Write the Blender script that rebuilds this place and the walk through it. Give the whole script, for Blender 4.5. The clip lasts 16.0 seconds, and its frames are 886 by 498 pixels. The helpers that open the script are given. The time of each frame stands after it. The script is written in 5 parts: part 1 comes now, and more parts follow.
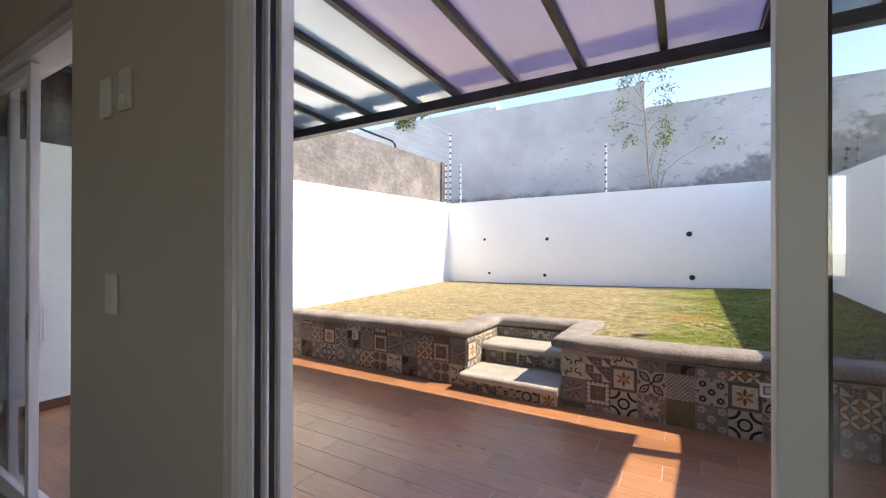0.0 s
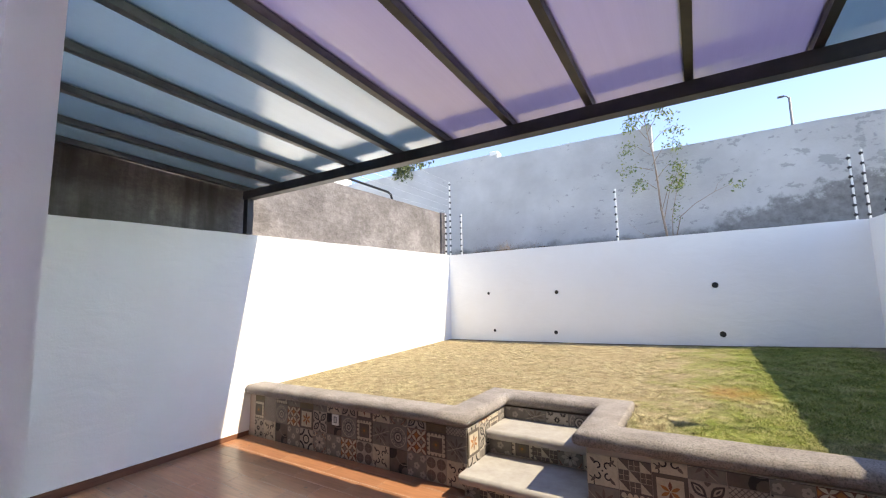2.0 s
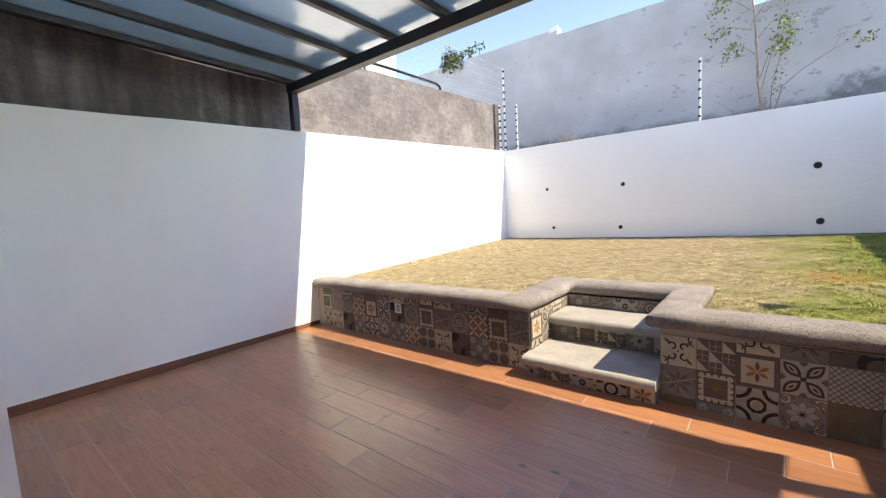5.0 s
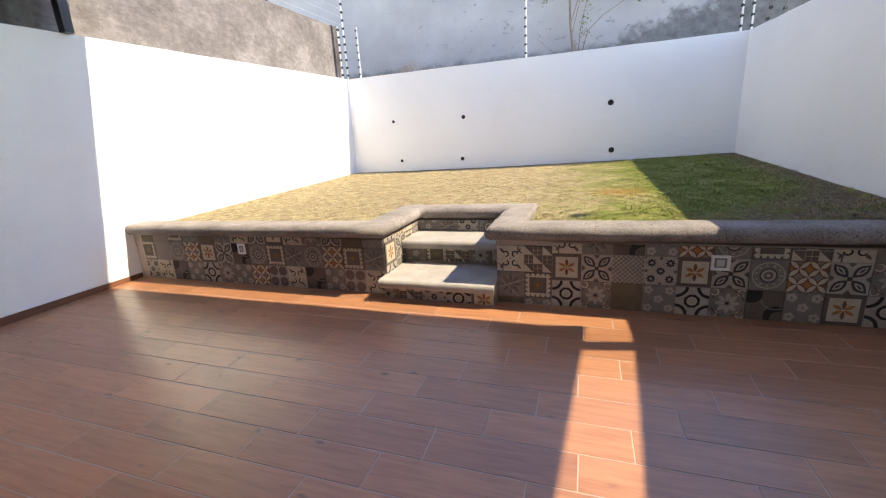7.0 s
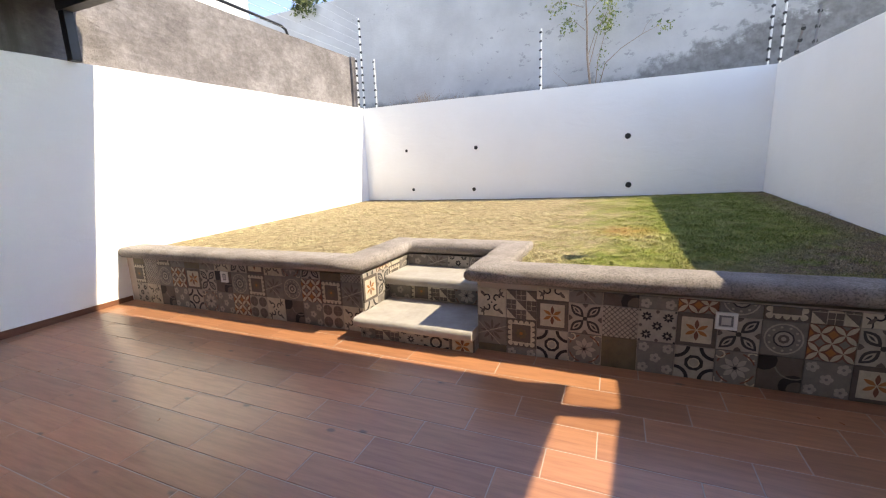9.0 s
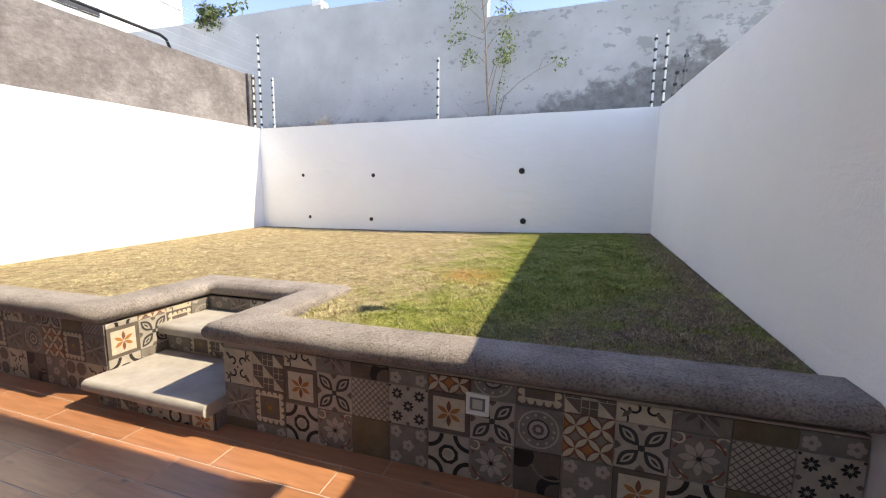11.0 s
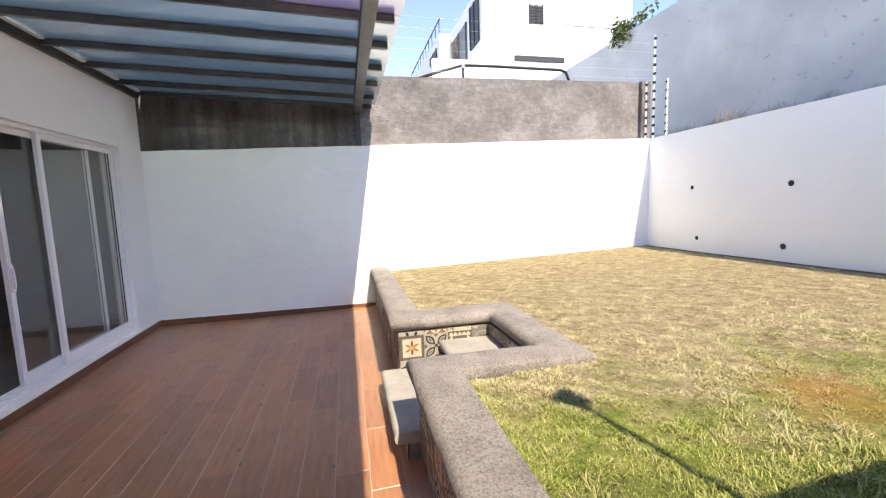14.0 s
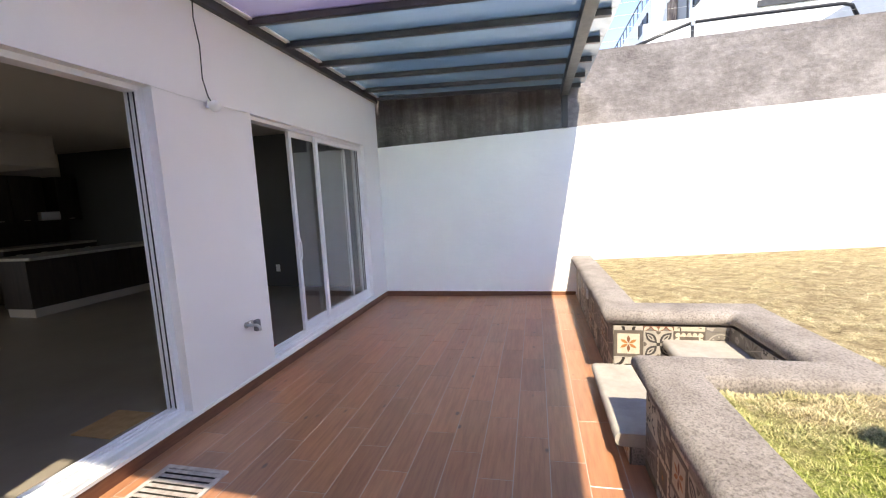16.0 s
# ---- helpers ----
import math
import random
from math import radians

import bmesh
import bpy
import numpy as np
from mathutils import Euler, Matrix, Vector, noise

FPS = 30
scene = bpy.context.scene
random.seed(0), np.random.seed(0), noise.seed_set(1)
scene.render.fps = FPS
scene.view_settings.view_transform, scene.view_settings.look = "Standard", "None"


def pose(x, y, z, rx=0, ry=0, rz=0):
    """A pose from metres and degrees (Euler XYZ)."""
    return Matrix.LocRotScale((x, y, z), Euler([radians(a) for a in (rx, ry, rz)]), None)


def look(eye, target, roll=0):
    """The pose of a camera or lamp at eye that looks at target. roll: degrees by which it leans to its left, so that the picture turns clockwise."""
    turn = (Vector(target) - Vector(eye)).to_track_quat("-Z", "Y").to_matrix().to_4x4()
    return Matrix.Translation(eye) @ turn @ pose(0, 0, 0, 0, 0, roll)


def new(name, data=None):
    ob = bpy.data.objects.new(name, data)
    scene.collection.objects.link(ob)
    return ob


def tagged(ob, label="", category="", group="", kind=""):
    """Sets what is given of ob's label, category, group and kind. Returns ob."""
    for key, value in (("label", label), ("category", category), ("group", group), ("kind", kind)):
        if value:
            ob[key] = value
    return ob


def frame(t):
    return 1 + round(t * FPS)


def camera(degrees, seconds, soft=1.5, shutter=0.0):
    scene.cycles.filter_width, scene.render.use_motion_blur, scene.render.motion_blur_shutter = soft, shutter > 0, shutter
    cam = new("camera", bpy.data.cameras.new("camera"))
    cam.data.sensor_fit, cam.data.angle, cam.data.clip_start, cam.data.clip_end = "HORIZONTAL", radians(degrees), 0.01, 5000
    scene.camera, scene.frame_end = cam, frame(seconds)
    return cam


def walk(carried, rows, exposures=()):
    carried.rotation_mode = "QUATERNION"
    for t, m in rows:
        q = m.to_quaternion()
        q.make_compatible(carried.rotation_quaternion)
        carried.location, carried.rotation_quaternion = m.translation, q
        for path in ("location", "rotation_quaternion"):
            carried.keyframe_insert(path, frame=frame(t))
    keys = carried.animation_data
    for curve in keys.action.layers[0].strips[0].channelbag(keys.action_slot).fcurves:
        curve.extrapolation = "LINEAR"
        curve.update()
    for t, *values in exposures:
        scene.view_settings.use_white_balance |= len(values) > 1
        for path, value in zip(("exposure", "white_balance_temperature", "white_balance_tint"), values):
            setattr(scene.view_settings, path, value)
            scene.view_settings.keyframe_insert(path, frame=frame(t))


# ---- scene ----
cam = camera(94.4, 16.0, soft=1.15)
PATH = [
    (0, (4.748, -0.78, 1.38), (3.731, 0.942, 1.388), 0.1),
    (0.5, (4.692, -0.509, 1.436), (3.684, 1.218, 1.417), -0.1),
    (1, (4.618, -0.366, 1.445), (3.605, 1.358, 1.454), -0.1),
    (1.5, (4.544, -0.258, 1.51), (3.52, 1.457, 1.611), -0.5),
    (2, (4.546, -0.189, 1.563), (3.511, 1.506, 1.798), -1.1),
    (2.5, (4.611, -0.13, 1.576), (3.548, 1.519, 1.96), -1.6),
    (3, (4.608, -0.095, 1.586), (3.509, 1.516, 2.031), -1.6),
    (3.5, (4.53, -0.055, 1.538), (3.355, 1.535, 1.846), -0.7),
    (4, (4.465, -0.025, 1.479), (3.193, 1.516, 1.571), -0.2),
    (6.5, (4.329, -0.027, 1.269), (3.394, 1.682, 0.816), -4.2),
    (7, (4.401, -0.058, 1.271), (3.768, 1.767, 0.75), -3.4),
    (7.5, (4.443, -0.064, 1.283), (4.034, 1.824, 0.764), -2.7),
    (8, (4.412, -0.004, 1.286), (3.832, 1.847, 0.799), -3.7),
    (8.5, (4.478, 0.124, 1.293), (3.726, 1.924, 0.85), -3.7),
    (9, (4.65, 0.28, 1.29), (3.89, 2.088, 0.901), -2.0),
    (9.5, (4.818, 0.529, 1.223), (4.224, 2.418, 0.939), 1.0),
    (10, (5.047, 0.754, 1.242), (4.511, 2.661, 0.964), -0.0),
    (12.5, (6.149, 1.862, 1.46), (5.028, 3.506, 1.254), 1.0),
    (13, (6.132, 2.107, 1.482), (4.723, 3.511, 1.275), 0.2),
    (13.5, (6.086, 2.289, 1.51), (4.367, 3.287, 1.286), -0.9),
    (14, (6.057, 2.502, 1.529), (4.121, 2.95, 1.302), -1.8),
    (14.5, (6.025, 2.547, 1.52), (4.037, 2.53, 1.305), -2.2),
    (15, (6.011, 2.507, 1.517), (4.052, 2.158, 1.315), -2.3),
    (15.5, (6.004, 2.423, 1.522), (4.081, 1.911, 1.317), -2.2),
    (16, (5.997, 2.31, 1.494), (4.062, 1.867, 1.247), -2.8),
]
walk(cam, [(t, look(eye, target, roll)) for t, eye, target, roll in PATH], [(0.0, 2.45, 8400, 6), (3.0, 2.18, 8200, 5), (7.0, 2.40, 8800, 6), (10.0, 2.36, 8800, 6), (13.0, 2.15, 8700, 6), (15.0, 2.52, 8000, 6), (16.0, 2.56, 8000, 6)])

# ---- light ----
SUN = Vector((0.84, 0.16, 1.0)).normalized()
world = bpy.data.worlds.new("sky")
scene.world = world
world.use_nodes = True
wn = world.node_tree
sky = wn.nodes.new("ShaderNodeTexSky")
sky.sky_type, sky.sun_disc = "NISHITA", False
sky.sun_elevation, sky.sun_rotation = math.asin(SUN.z), math.atan2(SUN.x, SUN.y)
sky.altitude, sky.air_density, sky.dust_density, sky.ozone_density = 3000.0, 1.0, 0.0, 2.0
deep = wn.nodes.new("ShaderNodeHueSaturation")
deep.inputs["Hue"].default_value, deep.inputs["Saturation"].default_value, deep.inputs["Value"].default_value = 0.512, 1.05, 0.78
wn.links.new(sky.outputs[0], deep.inputs["Color"])
wn.links.new(deep.outputs[0], wn.nodes["Background"].inputs[0])
wn.nodes["Background"].inputs[1].default_value = 0.15
sun_data = bpy.data.lights.new("sun", "SUN")
sun_data.energy, sun_data.angle, sun_data.color = 1.72, radians(0.53), (1.0, 0.96, 0.895)
sun = new("sun", sun_data)
sun.matrix_world = look(SUN * 30, (0, 0, 0))


# ---- materials ----
def material(name, color, rough=0.6, metal=0.0, spec=0.5):
    m = bpy.data.materials.new(name)
    m.use_nodes = True
    b = m.node_tree.nodes["Principled BSDF"]
    b.inputs["Base Color"].default_value = (*color, 1)
    b.inputs["Roughness"].default_value = rough
    b.inputs["Metallic"].default_value = metal
    b.inputs["Specular IOR Level"].default_value = spec
    return m


def nodes_of(m):
    return m.node_tree.nodes, m.node_tree.links, m.node_tree.nodes["Principled BSDF"]


def coords(m, scale=(1, 1, 1), local=False):
    n, l, b = nodes_of(m)
    mp = n.new("ShaderNodeMapping")
    mp.inputs["Scale"].default_value = scale
    if local:
        l.new(n.new("ShaderNodeTexCoord").outputs["Object"], mp.inputs[0])
    else:
        l.new(n.new("ShaderNodeNewGeometry").outputs["Position"], mp.inputs[0])
    return mp.outputs[0]


def noise_tex(m, vec, scale, detail=5, rough=0.6):
    n, l, b = nodes_of(m)
    t = n.new("ShaderNodeTexNoise")
    t.inputs["Scale"].default_value, t.inputs["Detail"].default_value, t.inputs["Roughness"].default_value = scale, detail, rough
    l.new(vec, t.inputs["Vector"])
    return t.outputs["Fac"]


def ramp(m, fac, stops):
    n, l, b = nodes_of(m)
    r = n.new("ShaderNodeValToRGB")
    while len(r.color_ramp.elements) < len(stops):
        r.color_ramp.elements.new(0.5)
    for e, (p, c) in zip(r.color_ramp.elements, stops):
        e.position = p
        e.color = (*c, 1) if len(c) == 3 else c
    l.new(fac, r.inputs[0])
    return r.outputs[0]


def blend(m, fac, a, c, kind="MIX"):
    n, l, b = nodes_of(m)
    x = n.new("ShaderNodeMix")
    x.data_type, x.blend_type = "RGBA", kind
    for v, s in ((fac, x.inputs[0]), (a, x.inputs[6]), (c, x.inputs[7])):
        if isinstance(v, (int, float)):
            s.default_value = v
        elif isinstance(v, tuple):
            s.default_value = (*v, 1)
        else:
            l.new(v, s)
    return x.outputs[2]


def calc(m, op, a, c=0.0, clamp=False):
    n, l, b = nodes_of(m)
    x = n.new("ShaderNodeMath")
    x.operation, x.use_clamp = op, clamp
    for v, s in ((a, x.inputs[0]), (c, x.inputs[1])):
        if isinstance(v, (int, float)):
            s.default_value = v
        else:
            l.new(v, s)
    return x.outputs[0]


def split(m, vec):
    n, l, b = nodes_of(m)
    x = n.new("ShaderNodeSeparateXYZ")
    l.new(vec, x.inputs[0])
    return x.outputs


def bump(m, height, strength=0.3, dist=0.01):
    n, l, b = nodes_of(m)
    x = n.new("ShaderNodeBump")
    x.inputs["Strength"].default_value, x.inputs["Distance"].default_value = strength, dist
    l.new(height, x.inputs["Height"])
    l.new(x.outputs[0], b.inputs["Normal"])


def color_in(m, socket):
    n, l, b = nodes_of(m)
    l.new(socket, b.inputs["Base Color"])


def rough_in(m, socket):
    n, l, b = nodes_of(m)
    l.new(socket, b.inputs["Roughness"])


def n_sweep(m, p):
    """Broad slanted strokes left by a trowel."""
    n, l, b = nodes_of(m)
    mp = n.new("ShaderNodeMapping")
    mp.inputs["Rotation"].default_value = (radians(24), radians(18), 0)
    mp.inputs["Scale"].default_value = (1.3, 1.3, 3.2)
    l.new(p, mp.inputs[0])
    t = n.new("ShaderNodeTexNoise")
    t.inputs["Scale"].default_value, t.inputs["Detail"].default_value, t.inputs["Distortion"].default_value = 2.4, 4, 0.8
    l.new(mp.outputs[0], t.inputs["Vector"])
    return t.outputs["Fac"]


def plaster(name, color, stain=(0.6, 0.57, 0.52), amount=0.15, grain=1.0):
    m = material(name, color, 0.85, spec=0.25)
    p = coords(m)
    big = ramp(m, noise_tex(m, p, 0.9, 6), [(0.42, (0, 0, 0)), (0.75, (amount,) * 3)])
    color_in(m, blend(m, big, color, stain))
    h = calc(m, "ADD", noise_tex(m, p, 60, 4), calc(m, "MULTIPLY", noise_tex(m, p, 4, 3), 2.0))
    sweep = n_sweep(m, p)
    bump(m, calc(m, "ADD", h, calc(m, "MULTIPLY", sweep, 4.5 * grain)), 0.22 * grain, 0.006)
    return m


WHITE = plaster("white_masonry_paint", (0.87, 0.87, 0.865))
FACADE = plaster("white_facade_paint", (0.89, 0.88, 0.885), amount=0.08, grain=0.5)
ROOM = plaster("interior_wall_paint", (0.56, 0.505, 0.45), amount=0.05, grain=0.3)
SLATE_ROOM = plaster("slate_accent_paint", (0.085, 0.088, 0.09), stain=(0.06, 0.06, 0.06), amount=0.1, grain=0.3)
NEIGHBOUR = plaster("neighbour_white_paint", (0.80, 0.80, 0.79), amount=0.1)

# raw concrete render, darker in vertical run marks along the stretch under the pergola
CONCRETE = material("raw_concrete", (0.3, 0.27, 0.24), 0.9, spec=0.2)
p = coords(CONCRETE)
mott = calc(CONCRETE, "ADD", calc(CONCRETE, "MULTIPLY", noise_tex(CONCRETE, p, 2.0, 6, 0.6), 0.55), calc(CONCRETE, "MULTIPLY", noise_tex(CONCRETE, coords(CONCRETE, (1, 1, 1.6)), 11, 8, 0.75), 0.45))
c1 = ramp(CONCRETE, mott, [(0.36, (0.118, 0.104, 0.102)), (0.5, (0.188, 0.169, 0.167)), (0.64, (0.29, 0.267, 0.264))])
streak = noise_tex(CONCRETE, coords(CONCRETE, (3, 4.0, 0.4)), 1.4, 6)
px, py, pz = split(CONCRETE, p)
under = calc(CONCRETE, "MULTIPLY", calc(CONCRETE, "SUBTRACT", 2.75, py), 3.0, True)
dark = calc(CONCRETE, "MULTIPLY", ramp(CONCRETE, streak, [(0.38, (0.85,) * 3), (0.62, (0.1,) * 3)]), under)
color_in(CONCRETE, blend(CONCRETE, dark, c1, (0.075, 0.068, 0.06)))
bump(CONCRETE, calc(CONCRETE, "ADD", noise_tex(CONCRETE, p, 14, 8, 0.7), calc(CONCRETE, "MULTIPLY", n_sweep(CONCRETE, p), 0.9)), 0.8, 0.022)

# far boundary wall: old white paint, peeling, grey with damp at its foot
OLD_WALL = material("weathered_boundary_paint", (0.7, 0.7, 0.7), 0.9, spec=0.2)
p = coords(OLD_WALL)
px, py, pz = split(OLD_WALL, p)
peel = noise_tex(OLD_WALL, coords(OLD_WALL, (1.0, 1.0, 1.5)), 5.5, 7, 0.62)
side = calc(OLD_WALL, "MULTIPLY", calc(OLD_WALL, "SUBTRACT", px, 0.6), 0.14, True)
wet = calc(OLD_WALL, "MULTIPLY", calc(OLD_WALL, "SUBTRACT", px, 4.5), 0.35, True)
reach = calc(OLD_WALL, "ADD", calc(OLD_WALL, "MULTIPLY", wet, 0.85), 0.2)
level = calc(OLD_WALL, "SUBTRACT", calc(OLD_WALL, "ADD", reach, 2.5), pz)
edge = calc(OLD_WALL, "ADD", calc(OLD_WALL, "MULTIPLY", level, 1.4), calc(OLD_WALL, "MULTIPLY", calc(OLD_WALL, "SUBTRACT", noise_tex(OLD_WALL, p, 3.0, 8, 0.7), 0.5), calc(OLD_WALL, "ADD", calc(OLD_WALL, "MULTIPLY", wet, 1.7), 0.75)))
damp = ramp(OLD_WALL, edge, [(0.0, (0, 0, 0)), (0.22, (0.85,) * 3)])
flake_at = calc(OLD_WALL, "ADD", peel, calc(OLD_WALL, "MULTIPLY", side, 0.12))
flake = ramp(OLD_WALL, flake_at, [(0.66, (0, 0, 0)), (0.70, (0.75,) * 3)])
base = ramp(OLD_WALL, noise_tex(OLD_WALL, p, 1.1, 6), [(0.3, (0.455, 0.452, 0.45)), (0.7, (0.60, 0.597, 0.592))])
base = blend(OLD_WALL, flake, base, (0.33, 0.33, 0.33))
grime = ramp(OLD_WALL, noise_tex(OLD_WALL, p, 9, 6), [(0.3, (0.13, 0.125, 0.12)), (0.7, (0.27, 0.265, 0.26))])
color_in(OLD_WALL, blend(OLD_WALL, damp, base, grime))
bump(OLD_WALL, calc(OLD_WALL, "ADD", noise_tex(OLD_WALL, p, 25, 6), calc(OLD_WALL, "MULTIPLY", flake, -1.0)), 0.5, 0.012)

# wood-look porcelain plank; each plank differs in tone
PLANK = material("wood_look_porcelain", (0.25, 0.12, 0.07), 0.32, spec=1.0)
n, l, b = nodes_of(PLANK)
info = n.new("ShaderNodeObjectInfo")
p = coords(PLANK)
shift = n.new("ShaderNodeVectorMath")
shift.operation = "ADD"
l.new(p, shift.inputs[0])
jit = n.new("ShaderNodeCombineXYZ")
l.new(calc(PLANK, "MULTIPLY", info.outputs["Random"], 37.0), jit.inputs[0])
l.new(calc(PLANK, "MULTIPLY", info.outputs["Random"], 11.0), jit.inputs[2])
l.new(jit.outputs[0], shift.inputs[1])
mp = n.new("ShaderNodeMapping")
mp.inputs["Scale"].default_value = (1.2, 14, 1)
l.new(shift.outputs[0], mp.inputs[0])
grain = noise_tex(PLANK, mp.outputs[0], 3.0, 8, 0.65)
c1 = ramp(PLANK, grain, [(0.30, (0.30, 0.128, 0.066)), (0.55, (0.41, 0.188, 0.098)), (0.8, (0.475, 0.235, 0.13))])
tone = ramp(PLANK, info.outputs["Random"], [(0.0, (0.82, 0.80, 0.80)), (0.5, (1.0, 1.0, 1.0)), (1.0, (1.10, 1.06, 1.02))])
c1 = blend(PLANK, 1.0, c1, tone, "MULTIPLY")
mk = n.new("ShaderNodeMapping")
mk.inputs["Scale"].default_value = (1.0, 1.9, 1)
l.new(shift.outputs[0], mk.inputs[0])
knot = n.new("ShaderNodeTexVoronoi")
knot.inputs["Scale"].default_value = 3.6
l.new(mk.outputs[0], knot.inputs["Vector"])
kn = calc(PLANK, "MULTIPLY", ramp(PLANK, calc(PLANK, "ADD", knot.outputs["Distance"], calc(PLANK, "MULTIPLY", noise_tex(PLANK, shift.outputs[0], 18, 3), 0.12)), [(0.10, (0.8,) * 3), (0.17, (0, 0, 0))]), ramp(PLANK, noise_tex(PLANK, shift.outputs[0], 1.7, 2), [(0.37, (0, 0, 0)), (0.44, (1, 1, 1))]))
color_in(PLANK, blend(PLANK, kn, c1, (0.075, 0.045, 0.035)))
rough_in(PLANK, calc(PLANK, "ADD", calc(PLANK, "MULTIPLY", noise_tex(PLANK, p, 2.2, 5), 0.12), 0.24))
bump(PLANK, grain, 0.12, 0.003)
GROUT = plaster("pale_grout", (0.45, 0.37, 0.32), amount=0.2)
SKIRT = material("brown_porcelain_skirting", (0.13, 0.053, 0.032), 0.4)
color_in(SKIRT, ramp(SKIRT, noise_tex(SKIRT, coords(SKIRT, (2, 2, 14)), 3, 6), [(0.3, (0.13, 0.052, 0.030)), (0.7, (0.21, 0.092, 0.052))]))

# quarried stone coping and treads
STONE = material("grey_quarry_stone", (0.35, 0.32, 0.29), 0.85, spec=0.3)
p = coords(STONE)
c1 = ramp(STONE, noise_tex(STONE, p, 3.2, 8, 0.7), [(0.28, (0.172, 0.147, 0.138)), (0.5, (0.278, 0.244, 0.230)), (0.75, (0.385, 0.345, 0.327))])
speck = ramp(STONE, noise_tex(STONE, p, 95, 3, 0.7), [(0.34, (0.55, 0.55, 0.55)), (0.5, (1.08, 1.08, 1.08)), (0.66, (1.3, 1.3, 1.3))])
color_in(STONE, blend(STONE, 1.0, c1, speck, "MULTIPLY"))
pit = noise_tex(STONE, p, 75, 5, 0.75)
bump(STONE, calc(STONE, "ADD", calc(STONE, "MULTIPLY", pit, 1.4), noise_tex(STONE, p, 9, 5)), 0.8, 0.012)
TREAD = material("pale_stone_tread", (0.42, 0.39, 0.36), 0.85, spec=0.3)
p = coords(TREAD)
color_in(TREAD, ramp(TREAD, noise_tex(TREAD, p, 5, 8, 0.7), [(0.3, (0.29, 0.262, 0.236)), (0.7, (0.42, 0.39, 0.358))]))
bump(TREAD, noise_tex(TREAD, p, 70, 6, 0.7), 0.35, 0.008)

# metalwork of the pergola
STEEL = material("black_painted_steel", (0.030, 0.029, 0.031), 0.42, spec=0.5)
p = coords(STEEL)
color_in(STEEL, ramp(STEEL, noise_tex(STEEL, p, 7, 6), [(0.3, (0.020, 0.019, 0.021)), (0.75, (0.048, 0.045, 0.046))]))
rough_in(STEEL, calc(STEEL, "ADD", calc(STEEL, "MULTIPLY", noise_tex(STEEL, p, 12, 4), 0.25), 0.3))


def sheet_material(name, through_color, face_color, clear_color):
    m = material(name, face_color, 0.12)
    n, l, b = nodes_of(m)
    p = coords(m)
    flute = calc(m, "ADD", noise_tex(m, coords(m, (60, 0.5, 1)), 2.0, 3), calc(m, "MULTIPLY", noise_tex(m, coords(m, (9, 0.25, 1)), 2, 4), 0.6))
    tr = n.new("ShaderNodeBsdfTranslucent")
    band = noise_tex(m, coords(m, (7, 0.22, 1)), 2.3, 6, 0.7)
    rib = noise_tex(m, coords(m, (95, 0.3, 1)), 1.0, 2)
    streak = calc(m, "ADD", calc(m, "MULTIPLY", band, 0.75), calc(m, "MULTIPLY", rib, 0.25))
    l.new(ramp(m, streak, [(0.34, tuple(c * 0.84 for c in through_color)), (0.52, through_color), (0.7, tuple(c * 1.12 for c in through_color))]), tr.inputs[0])
    df = n.new("ShaderNodeBsdfDiffuse")
    df.inputs[0].default_value = (*face_color, 1)
    a = n.new("ShaderNodeMixShader")
    a.inputs[0].default_value = 0.82
    l.new(df.outputs[0], a.inputs[1])
    l.new(tr.outputs[0], a.inputs[2])
    # part of the light passes on, spread about its own direction
    rf = n.new("ShaderNodeBsdfRefraction")
    rf.inputs[0].default_value = (*clear_color, 1)
    rf.inputs["Roughness"].default_value, rf.inputs["IOR"].default_value = 0.62, 1.35
    body = n.new("ShaderNodeMixShader")
    body.inputs[0].default_value = 0.6
    l.new(a.outputs[0], body.inputs[1])
    l.new(rf.outputs[0], body.inputs[2])
    gl = n.new("ShaderNodeBsdfGlossy")
    gl.inputs["Roughness"].default_value = 0.03
    fr = n.new("ShaderNodeLayerWeight")
    fr.inputs[0].default_value = 0.5
    sheen = calc(m, "ADD", calc(m, "MULTIPLY", calc(m, "POWER", fr.outputs["Facing"], 2.1), 0.95), 0.11, True)
    bp = n.new("ShaderNodeBump")
    bp.inputs["Strength"].default_value, bp.inputs["Distance"].default_value = 0.2, 0.005
    l.new(flute, bp.inputs["Height"])
    l.new(bp.outputs[0], gl.inputs["Normal"])
    mix = n.new("ShaderNodeMixShader")
    l.new(sheen, mix.inputs[0])
    l.new(body.outputs[0], mix.inputs[1])
    l.new(gl.outputs[0], mix.inputs[2])
    l.new(mix.outputs[0], n["Material Output"].inputs[0])
    return m


SHEET_BLUE = sheet_material("blue_polycarbonate", (0.19, 0.27, 0.34), (0.07, 0.10, 0.13), (0.63, 0.74, 0.80))
SHEET_PURPLE = sheet_material("purple_polycarbonate", (0.37, 0.33, 0.46), (0.14, 0.125, 0.175), (0.74, 0.68, 0.81))

